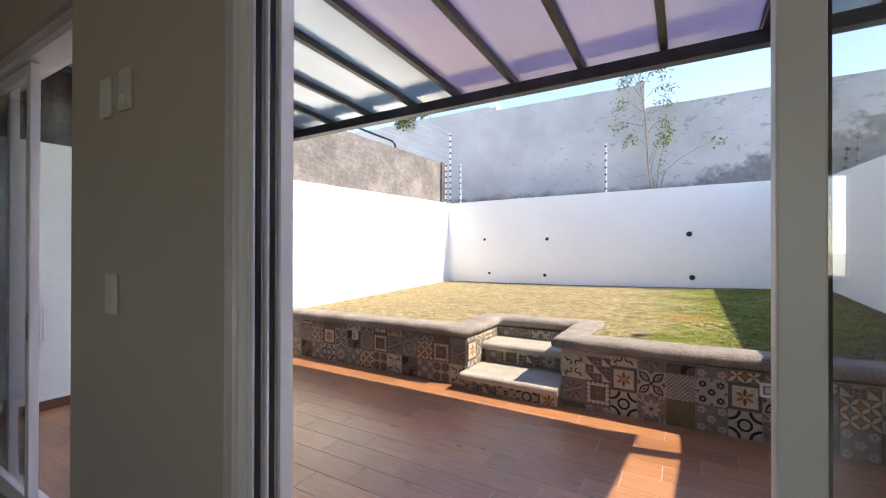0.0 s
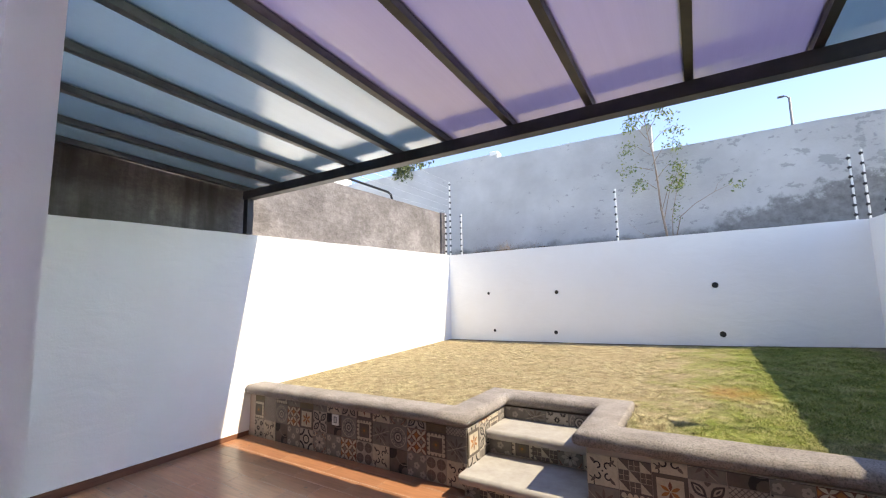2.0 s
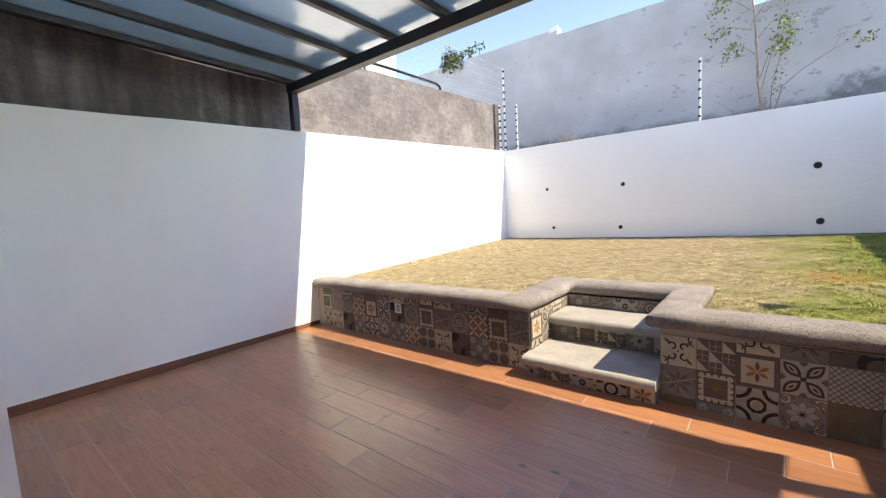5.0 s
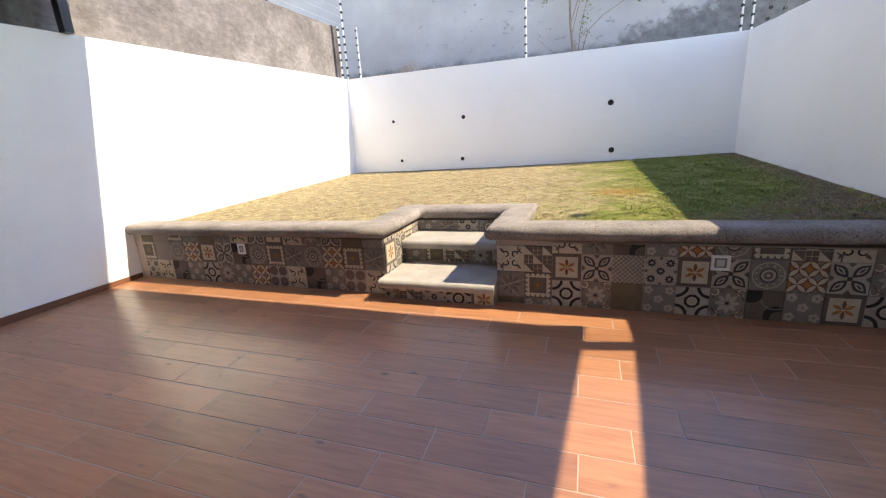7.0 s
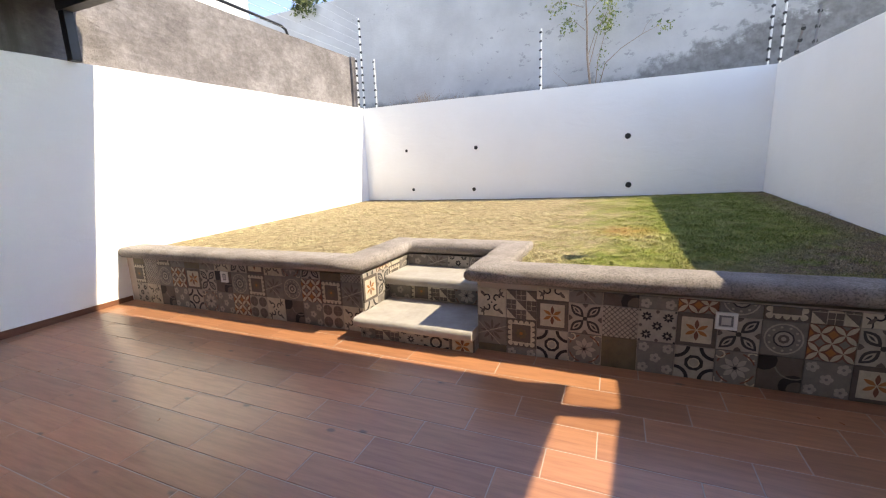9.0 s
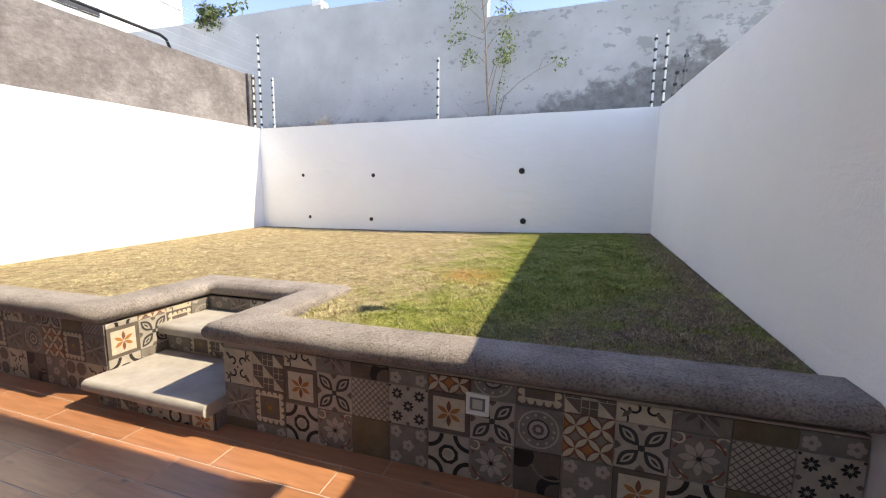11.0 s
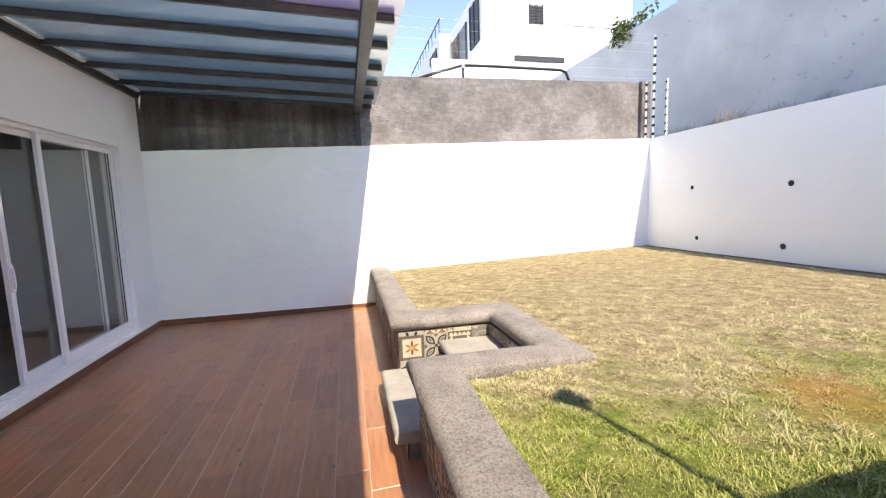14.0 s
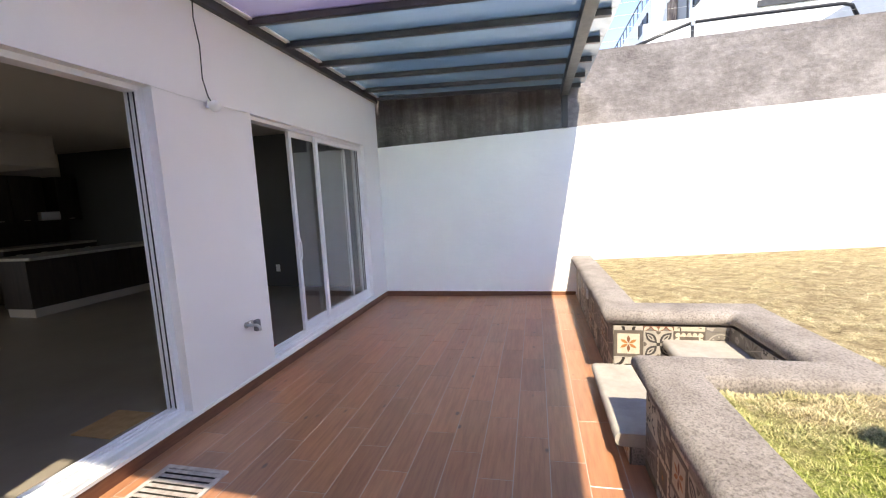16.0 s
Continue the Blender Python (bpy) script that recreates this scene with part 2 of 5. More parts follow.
ALU = material("satin_aluminium", (0.84, 0.84, 0.87), 0.4, metal=0.0)
rough_in(ALU, calc(ALU, "ADD", calc(ALU, "MULTIPLY", noise_tex(ALU, coords(ALU, (4, 4, 1)), 9, 4), 0.2), 0.28))
RUBBER = material("black_rubber_gasket", (0.02, 0.02, 0.022), 0.6)
GLASS = material("window_glass", (1, 1, 1), 0.0)
n, l, b = nodes_of(GLASS)
tr = n.new("ShaderNodeBsdfTransparent")
tr.inputs[0].default_value = (0.98, 0.99, 0.985, 1)
gl = n.new("ShaderNodeBsdfGlossy")
gl.inputs["Roughness"].default_value = 0.01
fr = n.new("ShaderNodeLayerWeight")
fr.inputs[0].default_value = 0.5
sheen = calc(GLASS, "ADD", calc(GLASS, "MULTIPLY", calc(GLASS, "POWER", fr.outputs["Facing"], 4.5), 0.9), 0.11, True)
mix = n.new("ShaderNodeMixShader")
l.new(sheen, mix.inputs[0])
l.new(tr.outputs[0], mix.inputs[1])
l.new(gl.outputs[0], mix.inputs[2])
l.new(mix.outputs[0], n["Material Output"].inputs[0])
BRIGHT = material("brushed_metal", (0.55, 0.54, 0.52), 0.35, metal=0.8)
PALE_METAL = material("pale_galvanised_metal", (0.68, 0.66, 0.64), 0.5, metal=0.3)
GRATE = material("stained_metal_grate", (0.5, 0.46, 0.44), 0.55, metal=0.2)
color_in(GRATE, ramp(GRATE, noise_tex(GRATE, coords(GRATE), 24, 5), [(0.35, (0.42, 0.36, 0.34)), (0.65, (0.62, 0.58, 0.56))]))
GREY_PAINT = material("grey_plastic", (0.18, 0.18, 0.19), 0.5)
WHITE_PLASTIC = material("white_plastic", (0.78, 0.78, 0.76), 0.4)
BLACK_PLASTIC = material("black_plastic", (0.02, 0.02, 0.022), 0.45)
RED_PLASTIC = material("red_plastic", (0.35, 0.03, 0.03), 0.5)
# near-black colour in place of the shade inside pipe ends and drain
HOLE = material("painted_hole_shade", (0.018, 0.017, 0.016), 0.7)
CURTAIN = material("brown_curtain", (0.16, 0.10, 0.08), 0.9)
color_in(CURTAIN, ramp(CURTAIN, noise_tex(CURTAIN, coords(CURTAIN, (1, 14, 1)), 2, 3), [(0.35, (0.07, 0.045, 0.04)), (0.65, (0.30, 0.23, 0.19))]))
CABINET = material("dark_wood_cabinet", (0.035, 0.026, 0.022), 0.45)
color_in(CABINET, ramp(CABINET, noise_tex(CABINET, coords(CABINET, (8, 8, 0.7)), 3, 6), [(0.3, (0.026, 0.019, 0.016)), (0.7, (0.05, 0.038, 0.031))]))
WORKTOP = material("pale_stone_worktop", (0.55, 0.53, 0.5), 0.25)
color_in(WORKTOP, ramp(WORKTOP, noise_tex(WORKTOP, coords(WORKTOP), 30, 5), [(0.3, (0.42, 0.40, 0.38)), (0.7, (0.62, 0.60, 0.57))]))
PORCELAIN = material("beige_porcelain_floor", (0.36, 0.32, 0.27), 0.3)
color_in(PORCELAIN, ramp(PORCELAIN, noise_tex(PORCELAIN, coords(PORCELAIN), 1.8, 7), [(0.3, (0.22, 0.19, 0.155)), (0.7, (0.28, 0.245, 0.205))]))
TAN_PATCH = material("tan_patch_colour", (0.36, 0.21, 0.09), 0.85)
color_in(TAN_PATCH, ramp(TAN_PATCH, noise_tex(TAN_PATCH, coords(TAN_PATCH), 14, 5), [(0.3, (0.30, 0.17, 0.07)), (0.7, (0.42, 0.26, 0.12))]))

# soil and grass; straw towards one side, green towards the other
SOIL = material("dry_lawn_soil", (0.2, 0.14, 0.08), 0.95, spec=0.1)


def lawn_colour(m, straw, green, vary):
    n, l, b = nodes_of(m)
    p = coords(m)
    px, py, pz = split(m, p)
    g = calc(m, "ADD", calc(m, "MULTIPLY", calc(m, "SUBTRACT", px, 4.15), 0.75), calc(m, "MULTIPLY", calc(m, "SUBTRACT", noise_tex(m, p, 2.6, 7, 0.72), 0.5), 2.4))
    near = calc(m, "SUBTRACT", 1.0, calc(m, "MULTIPLY", calc(m, "SUBTRACT", py, 3.0), 1.6), True)
    g = calc(m, "ADD", g, calc(m, "MULTIPLY", near, 0.45))
    s = ramp(m, noise_tex(m, p, 9, 7, 0.75), [(0.3, straw[0]), (0.5, straw[1]), (0.72, straw[2])])
    gr = ramp(m, noise_tex(m, p, 3.3, 6, 0.7), [(0.3, green[0]), (0.52, green[1]), (0.75, green[2])])
    c = blend(m, ramp(m, g, [(-0.0, (0, 0, 0)), (0.3, (0.5,) * 3), (0.7, (1, 1, 1))]), s, gr)
    # worn brownish strip along the far side wall
    reach = calc(m, "SUBTRACT", calc(m, "SUBTRACT", py, 3.1), calc(m, "MULTIPLY", calc(m, "MAXIMUM", calc(m, "SUBTRACT", px, 5.4), 0.0), 1.1))
    worn = calc(m, "MULTIPLY", calc(m, "SUBTRACT", px, 4.7), 1.2, True)
    worn = calc(m, "MULTIPLY", worn, calc(m, "SUBTRACT", 1.0, calc(m, "MULTIPLY", reach, 1.6), True))
    strip = calc(m, "MULTIPLY", calc(m, "SUBTRACT", px, 6.2), 3.0, True)
    worn = calc(m, "MAXIMUM", worn, strip)
    worn = calc(m, "MULTIPLY", worn, ramp(m, noise_tex(m, p, 3.4, 7, 0.75), [(0.38, (0.0,) * 3), (0.5, (1, 1, 1))]))
    c = blend(m, worn, c, vary)
    fleck = calc(m, "ADD", calc(m, "MULTIPLY", noise_tex(m, p, 48, 5, 0.75), 0.68), calc(m, "MULTIPLY", noise_tex(m, p, 13, 5, 0.7), 0.32))
    c = blend(m, 1.0, c, ramp(m, fleck, [(0.38, (0.36, 0.32, 0.27)), (0.46, (0.84, 0.83, 0.81)), (0.62, (1.25, 1.22, 1.18))]), "MULTIPLY")
    # bare scuffs, and one rusty patch of dead grass
    bare = calc(m, "ADD", noise_tex(m, p, 7.5, 7, 0.7), calc(m, "MULTIPLY", noise_tex(m, p, 2.1, 3), 0.35))
    c = blend(m, ramp(m, bare, [(0.40, (0.7,) * 3), (0.5, (0, 0, 0))]), c, tuple(0.85 * v for v in vary))
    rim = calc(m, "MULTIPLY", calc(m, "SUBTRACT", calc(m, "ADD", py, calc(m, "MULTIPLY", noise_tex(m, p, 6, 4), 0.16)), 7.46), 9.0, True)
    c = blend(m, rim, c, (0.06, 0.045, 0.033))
    spot = n.new("ShaderNodeVectorMath")
    spot.operation = "DISTANCE"
    l.new(p, spot.inputs[0])
    spot.inputs[1].default_value = (4.75, 4.55, 0.66)
    near_spot = calc(m, "ADD", spot.outputs["Value"], calc(m, "MULTIPLY", noise_tex(m, p, 9, 4), 0.5))
    return blend(m, ramp(m, near_spot, [(0.28, (0.6,) * 3), (0.62, (0, 0, 0))]), c, (0.42, 0.19, 0.07))


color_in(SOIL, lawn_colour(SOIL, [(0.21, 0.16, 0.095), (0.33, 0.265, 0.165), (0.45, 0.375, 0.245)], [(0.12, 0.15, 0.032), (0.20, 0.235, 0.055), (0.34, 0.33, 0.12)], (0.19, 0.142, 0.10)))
bump(SOIL, noise_tex(SOIL, coords(SOIL), 30, 8, 0.75), 0.9, 0.03)
GRASS = material("lawn_grass", (0.2, 0.2, 0.05), 0.65, spec=0.2)
gc = lawn_colour(GRASS, [(0.47, 0.395, 0.25), (0.61, 0.535, 0.35), (0.75, 0.68, 0.47)], [(0.19, 0.26, 0.04), (0.32, 0.375, 0.09), (0.56, 0.52, 0.24)], (0.42, 0.33, 0.22))
n, l, b = nodes_of(GRASS)
isl = n.new("ShaderNodeNewGeometry").outputs["Random Per Island"]
gc = blend(GRASS, 1.0, gc, ramp(GRASS, isl, [(0.0, (0.45, 0.47, 0.4)), (0.5, (1, 1, 1)), (1.0, (1.36, 1.28, 1.22))]), "MULTIPLY")
gs = ramp(GRASS, isl, [(0.66, (0, 0, 0)), (0.76, (0.5,) * 3)])
color_in(GRASS, blend(GRASS, gs, gc, (0.52, 0.43, 0.24)))
STRAW = material("loose_straw", (0.4, 0.32, 0.2), 0.8, spec=0.2)
isl = STRAW.node_tree.nodes.new("ShaderNodeNewGeometry").outputs["Random Per Island"]
color_in(STRAW, ramp(STRAW, isl, [(0.0, (0.13, 0.09, 0.06)), (0.5, (0.32, 0.24, 0.15)), (0.95, (0.5, 0.42, 0.30)), (1.0, (0.72, 0.68, 0.61))]))
LEAF = material("sapling_leaf", (0.12, 0.17, 0.04), 0.55)
isl = LEAF.node_tree.nodes.new("ShaderNodeNewGeometry").outputs["Random Per Island"]
color_in(LEAF, ramp(LEAF, isl, [(0.0, (0.07, 0.12, 0.025)), (0.6, (0.16, 0.21, 0.045)), (1.0, (0.34, 0.34, 0.08))]))
BUSH_LEAF = material("bush_leaf", (0.06, 0.09, 0.03), 0.5)
isl = BUSH_LEAF.node_tree.nodes.new("ShaderNodeNewGeometry").outputs["Random Per Island"]
color_in(BUSH_LEAF, ramp(BUSH_LEAF, isl, [(0.0, (0.03, 0.055, 0.015)), (0.7, (0.085, 0.12, 0.035)), (1.0, (0.20, 0.22, 0.07))]))
BARK = material("pale_bark", (0.33, 0.25, 0.19), 0.85)
color_in(BARK, ramp(BARK, noise_tex(BARK, coords(BARK, (9, 9, 2)), 6, 5), [(0.3, (0.22, 0.155, 0.11)), (0.7, (0.45, 0.36, 0.29))]))

# glazes of the patterned tiles
GLAZE = {}
for key, col in {"cream": (0.56, 0.49, 0.385), "light": (0.42, 0.375, 0.325), "grey": (0.215, 0.19, 0.17), "taupe": (0.135, 0.108, 0.09), "dark": (0.026, 0.021, 0.02), "orange": (0.40, 0.165, 0.05), "rust": (0.20, 0.08, 0.045), "olive": (0.165, 0.13, 0.08), "slate": (0.058, 0.05, 0.047)}.items():
    col = tuple(0.85 * c for c in col)
    m = GLAZE[key] = material("glaze_" + key, col, 0.5, spec=0.3)
    w = ramp(m, noise_tex(m, coords(m), 16, 6, 0.7), [(0.3, tuple(c * 0.78 for c in col)), (0.7, tuple(min(1, c * 1.15) for c in col))])
    color_in(m, w)
GLAZE_KEYS = list(GLAZE)


# ---- mesh helpers ----
def mesh_ob(name, verts, faces, mats, parent=None, idx=None, smooth=False):
    me = bpy.data.meshes.new(name)
    me.from_pydata([tuple(v) for v in verts], [], faces)
    for m in mats if isinstance(mats, (list, tuple)) else [mats]:
        me.materials.append(m)
    if idx:
        me.polygons.foreach_set("material_index", idx)
    if smooth:
        me.shade_smooth()
    me.update()
    ob = new(name, me)
    ob.parent = parent
    return ob


def part(name, bm, mat, parent=None, label="", smooth=False):
    bm.normal_update()
    me = bpy.data.meshes.new(name)
    bm.to_mesh(me)
    bm.free()
    me.materials.append(mat)
    if smooth:
        me.shade_smooth()
    ob = new(name, me)
    ob.parent = parent
    if label:
        tagged(ob, label)
    return ob


def empty(name, at=(0, 0, 0)):
    e = new(name)
    e.location = at
    e.empty_display_size = 0.1
    return e


def add_box(bm, lo, hi, bevel=0.0, m=None, segs=2):
    c = [(a + b) / 2 for a, b in zip(lo, hi)]
    s = [b - a for a, b in zip(lo, hi)]
    r = bmesh.ops.create_cube(bm, size=1.0, matrix=Matrix.Translation(c) @ Matrix.Diagonal((*s, 1)))
    if bevel:
        es = list({e for v in r["verts"] for e in v.link_edges})
        r2 = bmesh.ops.bevel(bm, geom=es, offset=bevel, segments=segs, affect="EDGES", profile=0.5)
        vs = list({v for f in r2["faces"] for v in f.verts} | {v for v in r["verts"] if v.is_valid})
    else:
        vs = r["verts"]
    if m is not None:
        bmesh.ops.transform(bm, matrix=m, verts=vs)
    return vs


def box(name, lo, hi, mat, parent=None, bevel=0.004, label=""):
    bm = bmesh.new()
    add_box(bm, lo, hi, bevel)
    return part(name, bm, mat, parent, label)


def prism(name, pts, axis, a, b, mat, parent=None):
    """A solid with the outline pts (in the two other axes), from a to b along the axis."""
    def put(u, v, w):
        return {"x": (w, u, v), "y": (u, w, v), "z": (u, v, w)}[axis]
    k = len(pts)
    vs = [put(u, v, a) for u, v in pts] + [put(u, v, b) for u, v in pts]
    fs = [tuple(range(k))[::-1], tuple(range(k, 2 * k))] + [(i, (i + 1) % k, k + (i + 1) % k, k + i) for i in range(k)]
    bm = bmesh.new()
    bv = [bm.verts.new(v) for v in vs]
    for f in fs:
        bm.faces.new([bv[i] for i in f])
    bmesh.ops.recalc_face_normals(bm, faces=bm.faces)
    return part(name, bm, mat, parent)


def add_cyl(bm, p0, p1, r0, r1=None, seg=12):
    p0, p1 = Vector(p0), Vector(p1)
    d = p1 - p0
    m = Matrix.Translation((p0 + p1) / 2) @ d.to_track_quat("Z", "Y").to_matrix().to_4x4()
    return bmesh.ops.create_cone(bm, cap_ends=True, segments=seg, radius1=r0, radius2=r0 if r1 is None else r1, depth=d.length, matrix=m)["verts"]


def cyl(name, p0, p1, r0, mat, parent=None, r1=None, seg=14, label=""):
    bm = bmesh.new()
    add_cyl(bm, p0, p1, r0, r1, seg)
    ob = part(name, bm, mat, parent, label)
    return ob


def add_tube(bm, pts, rad, seg=8):
    """A tapering tube along pts; rad is a number or a list."""
    rad = rad if isinstance(rad, (list, tuple)) else [rad] * len(pts)
    pts = [Vector(q) for q in pts]
    rings = []
    for i, q in enumerate(pts):
        d = (pts[min(i + 1, len(pts) - 1)] - pts[max(i - 1, 0)]).normalized()
        u = d.cross(Vector((0.13, 0.97, 0.21))).normalized()
        w = d.cross(u)
        rings.append([bm.verts.new(q + (u * math.cos(6.2832 * k / seg) + w * math.sin(6.2832 * k / seg)) * rad[i]) for k in range(seg)])
    for a, c in zip(rings, rings[1:]):
        for k in range(seg):
            bm.faces.new((a[k], a[(k + 1) % seg], c[(k + 1) % seg], c[k]))
    bm.faces.new(rings[0][::-1])
    bm.faces.new(rings[-1])


def tube(name, pts, rad, mat, parent=None, seg=8, label=""):
    bm = bmesh.new()
    add_tube(bm, pts, rad, seg)
    return part(name, bm, mat, parent, label, smooth=True)


# ---- plan ----
WIDE, DEEP = 6.62, 7.52          # garden between the side walls, and from facade to end wall
FACE = 2.85                      # front of the raised bed
INSIDE = 0.13                    # floor of the rooms
REC0, REC1, RECB = 2.89, 3.81, 3.61   # recess of the steps


def left_top(y):
    return 2.29 + 0.026 * y


def right_top(y):
    return 2.28 + 0.07 * (2.75 - y) if y < 2.75 else (2.28 + 0.1 * (y - 2.75) if y < 3.3 else 2.335 + 0.043 * (y - 3.3))


def cap_top(x):
    return 0.598 + 0.0085 * x


def ground_z(x, y):
    u, v = x / WIDE, (y - 3.0) / 4.5
    return 0.532 + 0.05 * u * (1 - v) + v * (0.151 + 0.115 * u * u)


# ---- boundary walls ----
def uneven_wall(name, plane, at, thick, span, z0, top, mat, label, wobble=0.006):
    """A masonry wall with a slightly uneven top edge and face. plane 'x' or 'y'; its face is at 'at'."""
    k = 60
    vs, fs = [], []
    rows = 5
    for i in range(k + 1):
        s = span[0] + (span[1] - span[0]) * i / k
        zt = top(s) + noise.noise(Vector((s * 2.3, at * 3, 1.7))) * wobble
        for j in range(rows + 1):
            z = z0 + (zt - z0) * j / rows
            for d in (0, thick):
                q = at + d + (noise.noise(Vector((s * 0.8, z * 1.1, at))) * wobble if d == 0 else 0)
                vs.append((q, s, z) if plane == "x" else (s, q, z))
    w = 2 * (rows + 1)
    for i in range(k):
        for j in range(rows):
            a = i * w + 2 * j
            fs += [(a, a + 2, a + w + 2, a + w), (a + 1, a + w + 1, a + w + 3, a + 3)]
        t = i * w + 2 * rows
        fs += [(t, t + 1, t + w + 1, t + w), (i * w, i * w + w, i * w + w + 1, i * w + 1)]
    for e in (0, k):
        for j in range(rows):
            a = e * w + 2 * j
            fs.append((a, a + 1, a + 3, a + 2))
    ob = mesh_ob(name, vs, fs, mat)
    bm = bmesh.new()
    bm.from_mesh(ob.data)
    bmesh.ops.recalc_face_normals(bm, faces=bm.faces)
    bm.to_mesh(ob.data)
    bm.free()
    return tagged(ob, label, "wall", kind="structure")


uneven_wall("wall_west", "x", 0.0, -0.15, (-0.2, DEEP + 0.15), -0.1, left_top, WHITE, "white painted masonry garden wall, bright in the sun")
uneven_wall("wall_north", "y", DEEP, 0.15, (0.0, WIDE), 0.0, lambda s: 2.478 + 0.006 * s, WHITE, "white painted garden end wall with pipe holes")
uneven_wall("wall_east", "x", WIDE, 0.15, (0.0, DEEP + 0.15), -0.1, right_top, WHITE, "white painted side wall standing in shade")
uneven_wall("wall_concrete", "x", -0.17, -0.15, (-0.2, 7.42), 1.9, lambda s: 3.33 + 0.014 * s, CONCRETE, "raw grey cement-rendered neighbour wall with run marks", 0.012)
uneven_wall("wall_concrete_pier", "x", -0.15, -0.17, (7.46, 7.64), 1.9, lambda s: 3.45, CONCRETE, "raw grey concrete pier at the wall's end", 0.004)


def far_top(x):
    return 4.84 if x < 0.88 else (4.735 - 0.010 * (x - 0.88) if x < 4.05 else (4.22 + 0.012 * (x - 4.05) if x < 7.0 else 4.25))


for i, (a, c) in enumerate(((-11.0, 0.88), (0.88, 4.05), (4.05, 7.0), (7.0, 14.0))):
    uneven_wall("wall_boundary_%d" % (i + 1), "y", 8.27, 0.2, (a, c), 1.2, lambda s, a=a, c=c: far_top(min(max(s, a + 1e-4), c - 1e-4)), OLD_WALL, "old white boundary wall with peeling grey paint", 0.015)
box("coping_block", (0.70, 8.25, 4.8), (0.90, 8.49, 4.90), NEIGHBOUR, bevel=0.015)
tagged(bpy.data.objects["coping_block"], "small white block on the boundary wall", "coping", kind="structure")
box("wall_pillar", (3.88, 8.262, 4.15), (4.06, 8.48, 4.765), OLD_WALL, bevel=0.012)
tagged(bpy.data.objects["wall_pillar"], "white pillar stub on the boundary wall", "pillar", kind="structure")

# strip of rough earth between the end wall and the boundary wall
bm = bmesh.new()
bmesh.ops.create_grid(bm, x_segments=60, y_segments=6, size=0.5, matrix=Matrix.Translation((1.5, 7.97, 2.43)) @ Matrix.Diagonal((15, 0.62, 1, 1)))
for v in bm.verts:
    v.co.z += 0.24 * (v.co.y - 7.7) + noise.noise(v.co * 3.0) * 0.08 + 0.05 * max(0.0, 1.0 - abs(v.co.x - 0.9) / 1.2)
tagged(part("ground_strip", bm, SOIL), "rough dry earth strip behind the end wall", "ground", kind="structure")

# ground all round
bm = bmesh.new()
bmesh.ops.create_grid(bm, x_segments=2, y_segments=2, size=400, matrix=Matrix.Translation((0, 0, -0.2)))
tagged(part("ground", bm, SOIL), "dry open ground round the houses", "ground", kind="structure")

# pipe mouths in the end wall
for x, z, r in ((0.92, 1.629, 0.026), (1.035, 0.888, 0.026), (2.318, 1.622, 0.031), (2.27, 0.881, 0.031), (4.807, 1.676, 0.040), (4.85, 0.921, 0.040)):
    e = empty("drain_pipe", (x, DEEP - 0.004, z))
    bm = bmesh.new()
    k = 20
    o = [bm.verts.new((r * 1.12 * math.cos(6.2832 * i / k), -0.006, r * 1.12 * math.sin(6.2832 * i / k))) for i in range(k)]
    q = [bm.verts.new((r * 0.92 * math.cos(6.2832 * i / k), -0.006, r * 0.92 * math.sin(6.2832 * i / k))) for i in range(k)]
    d = [bm.verts.new((v.co.x, 0.0, v.co.z)) for v in q]
    for i in range(k):
        j = (i + 1) % k
        bm.faces.new((o[i], o[j], q[j], q[i]))
        bm.faces.new((q[i], q[j], d[j], d[i]))
    part("rim", bm, BLACK_PLASTIC, e)
    # flat disc closes the pipe; the shade of its bore is its colour
    bm = bmesh.new()
    bmesh.ops.create_circle(bm, cap_ends=True, segments=20, radius=r * 0.93, matrix=pose(0, -0.002, 0, 90, 0, 0))
    part("mouth", bm, HOLE, e)
    tagged(e, "open dark pipe end in the white wall", "pipe", "pipe ends in the end wall")

# ---- house ----
D1 = (0.54, 2.88, INSIDE - 0.002, 2.272)     # opening of the first sliding door: x, x, z, z
D2 = (3.797, 6.23, INSIDE - 0.002, 2.272)


def wall_with_openings(name, y0, y1, x0, x1, z0, z1, holes, mat):
    bm = bmesh.new()
    xs = sorted({x0, x1, *[v for h in holes for v in h[:2]]})
    for a, c in zip(xs, xs[1:]):
        cut = [h for h in holes if h[0] <= a + 1e-6 and h[1] >= c - 1e-6]
        if cut:
            add_box(bm, (a, y0, z0), (c, y1, cut[0][2]))
            add_box(bm, (a, y0, cut[0][3]), (c, y1, z1))
        else:
            add_box(bm, (a, y0, z0), (c, y1, z1))
    bmesh.ops.remove_doubles(bm, verts=bm.verts, dist=0.0005)
    ob = part(name, bm, mat)
    return ob


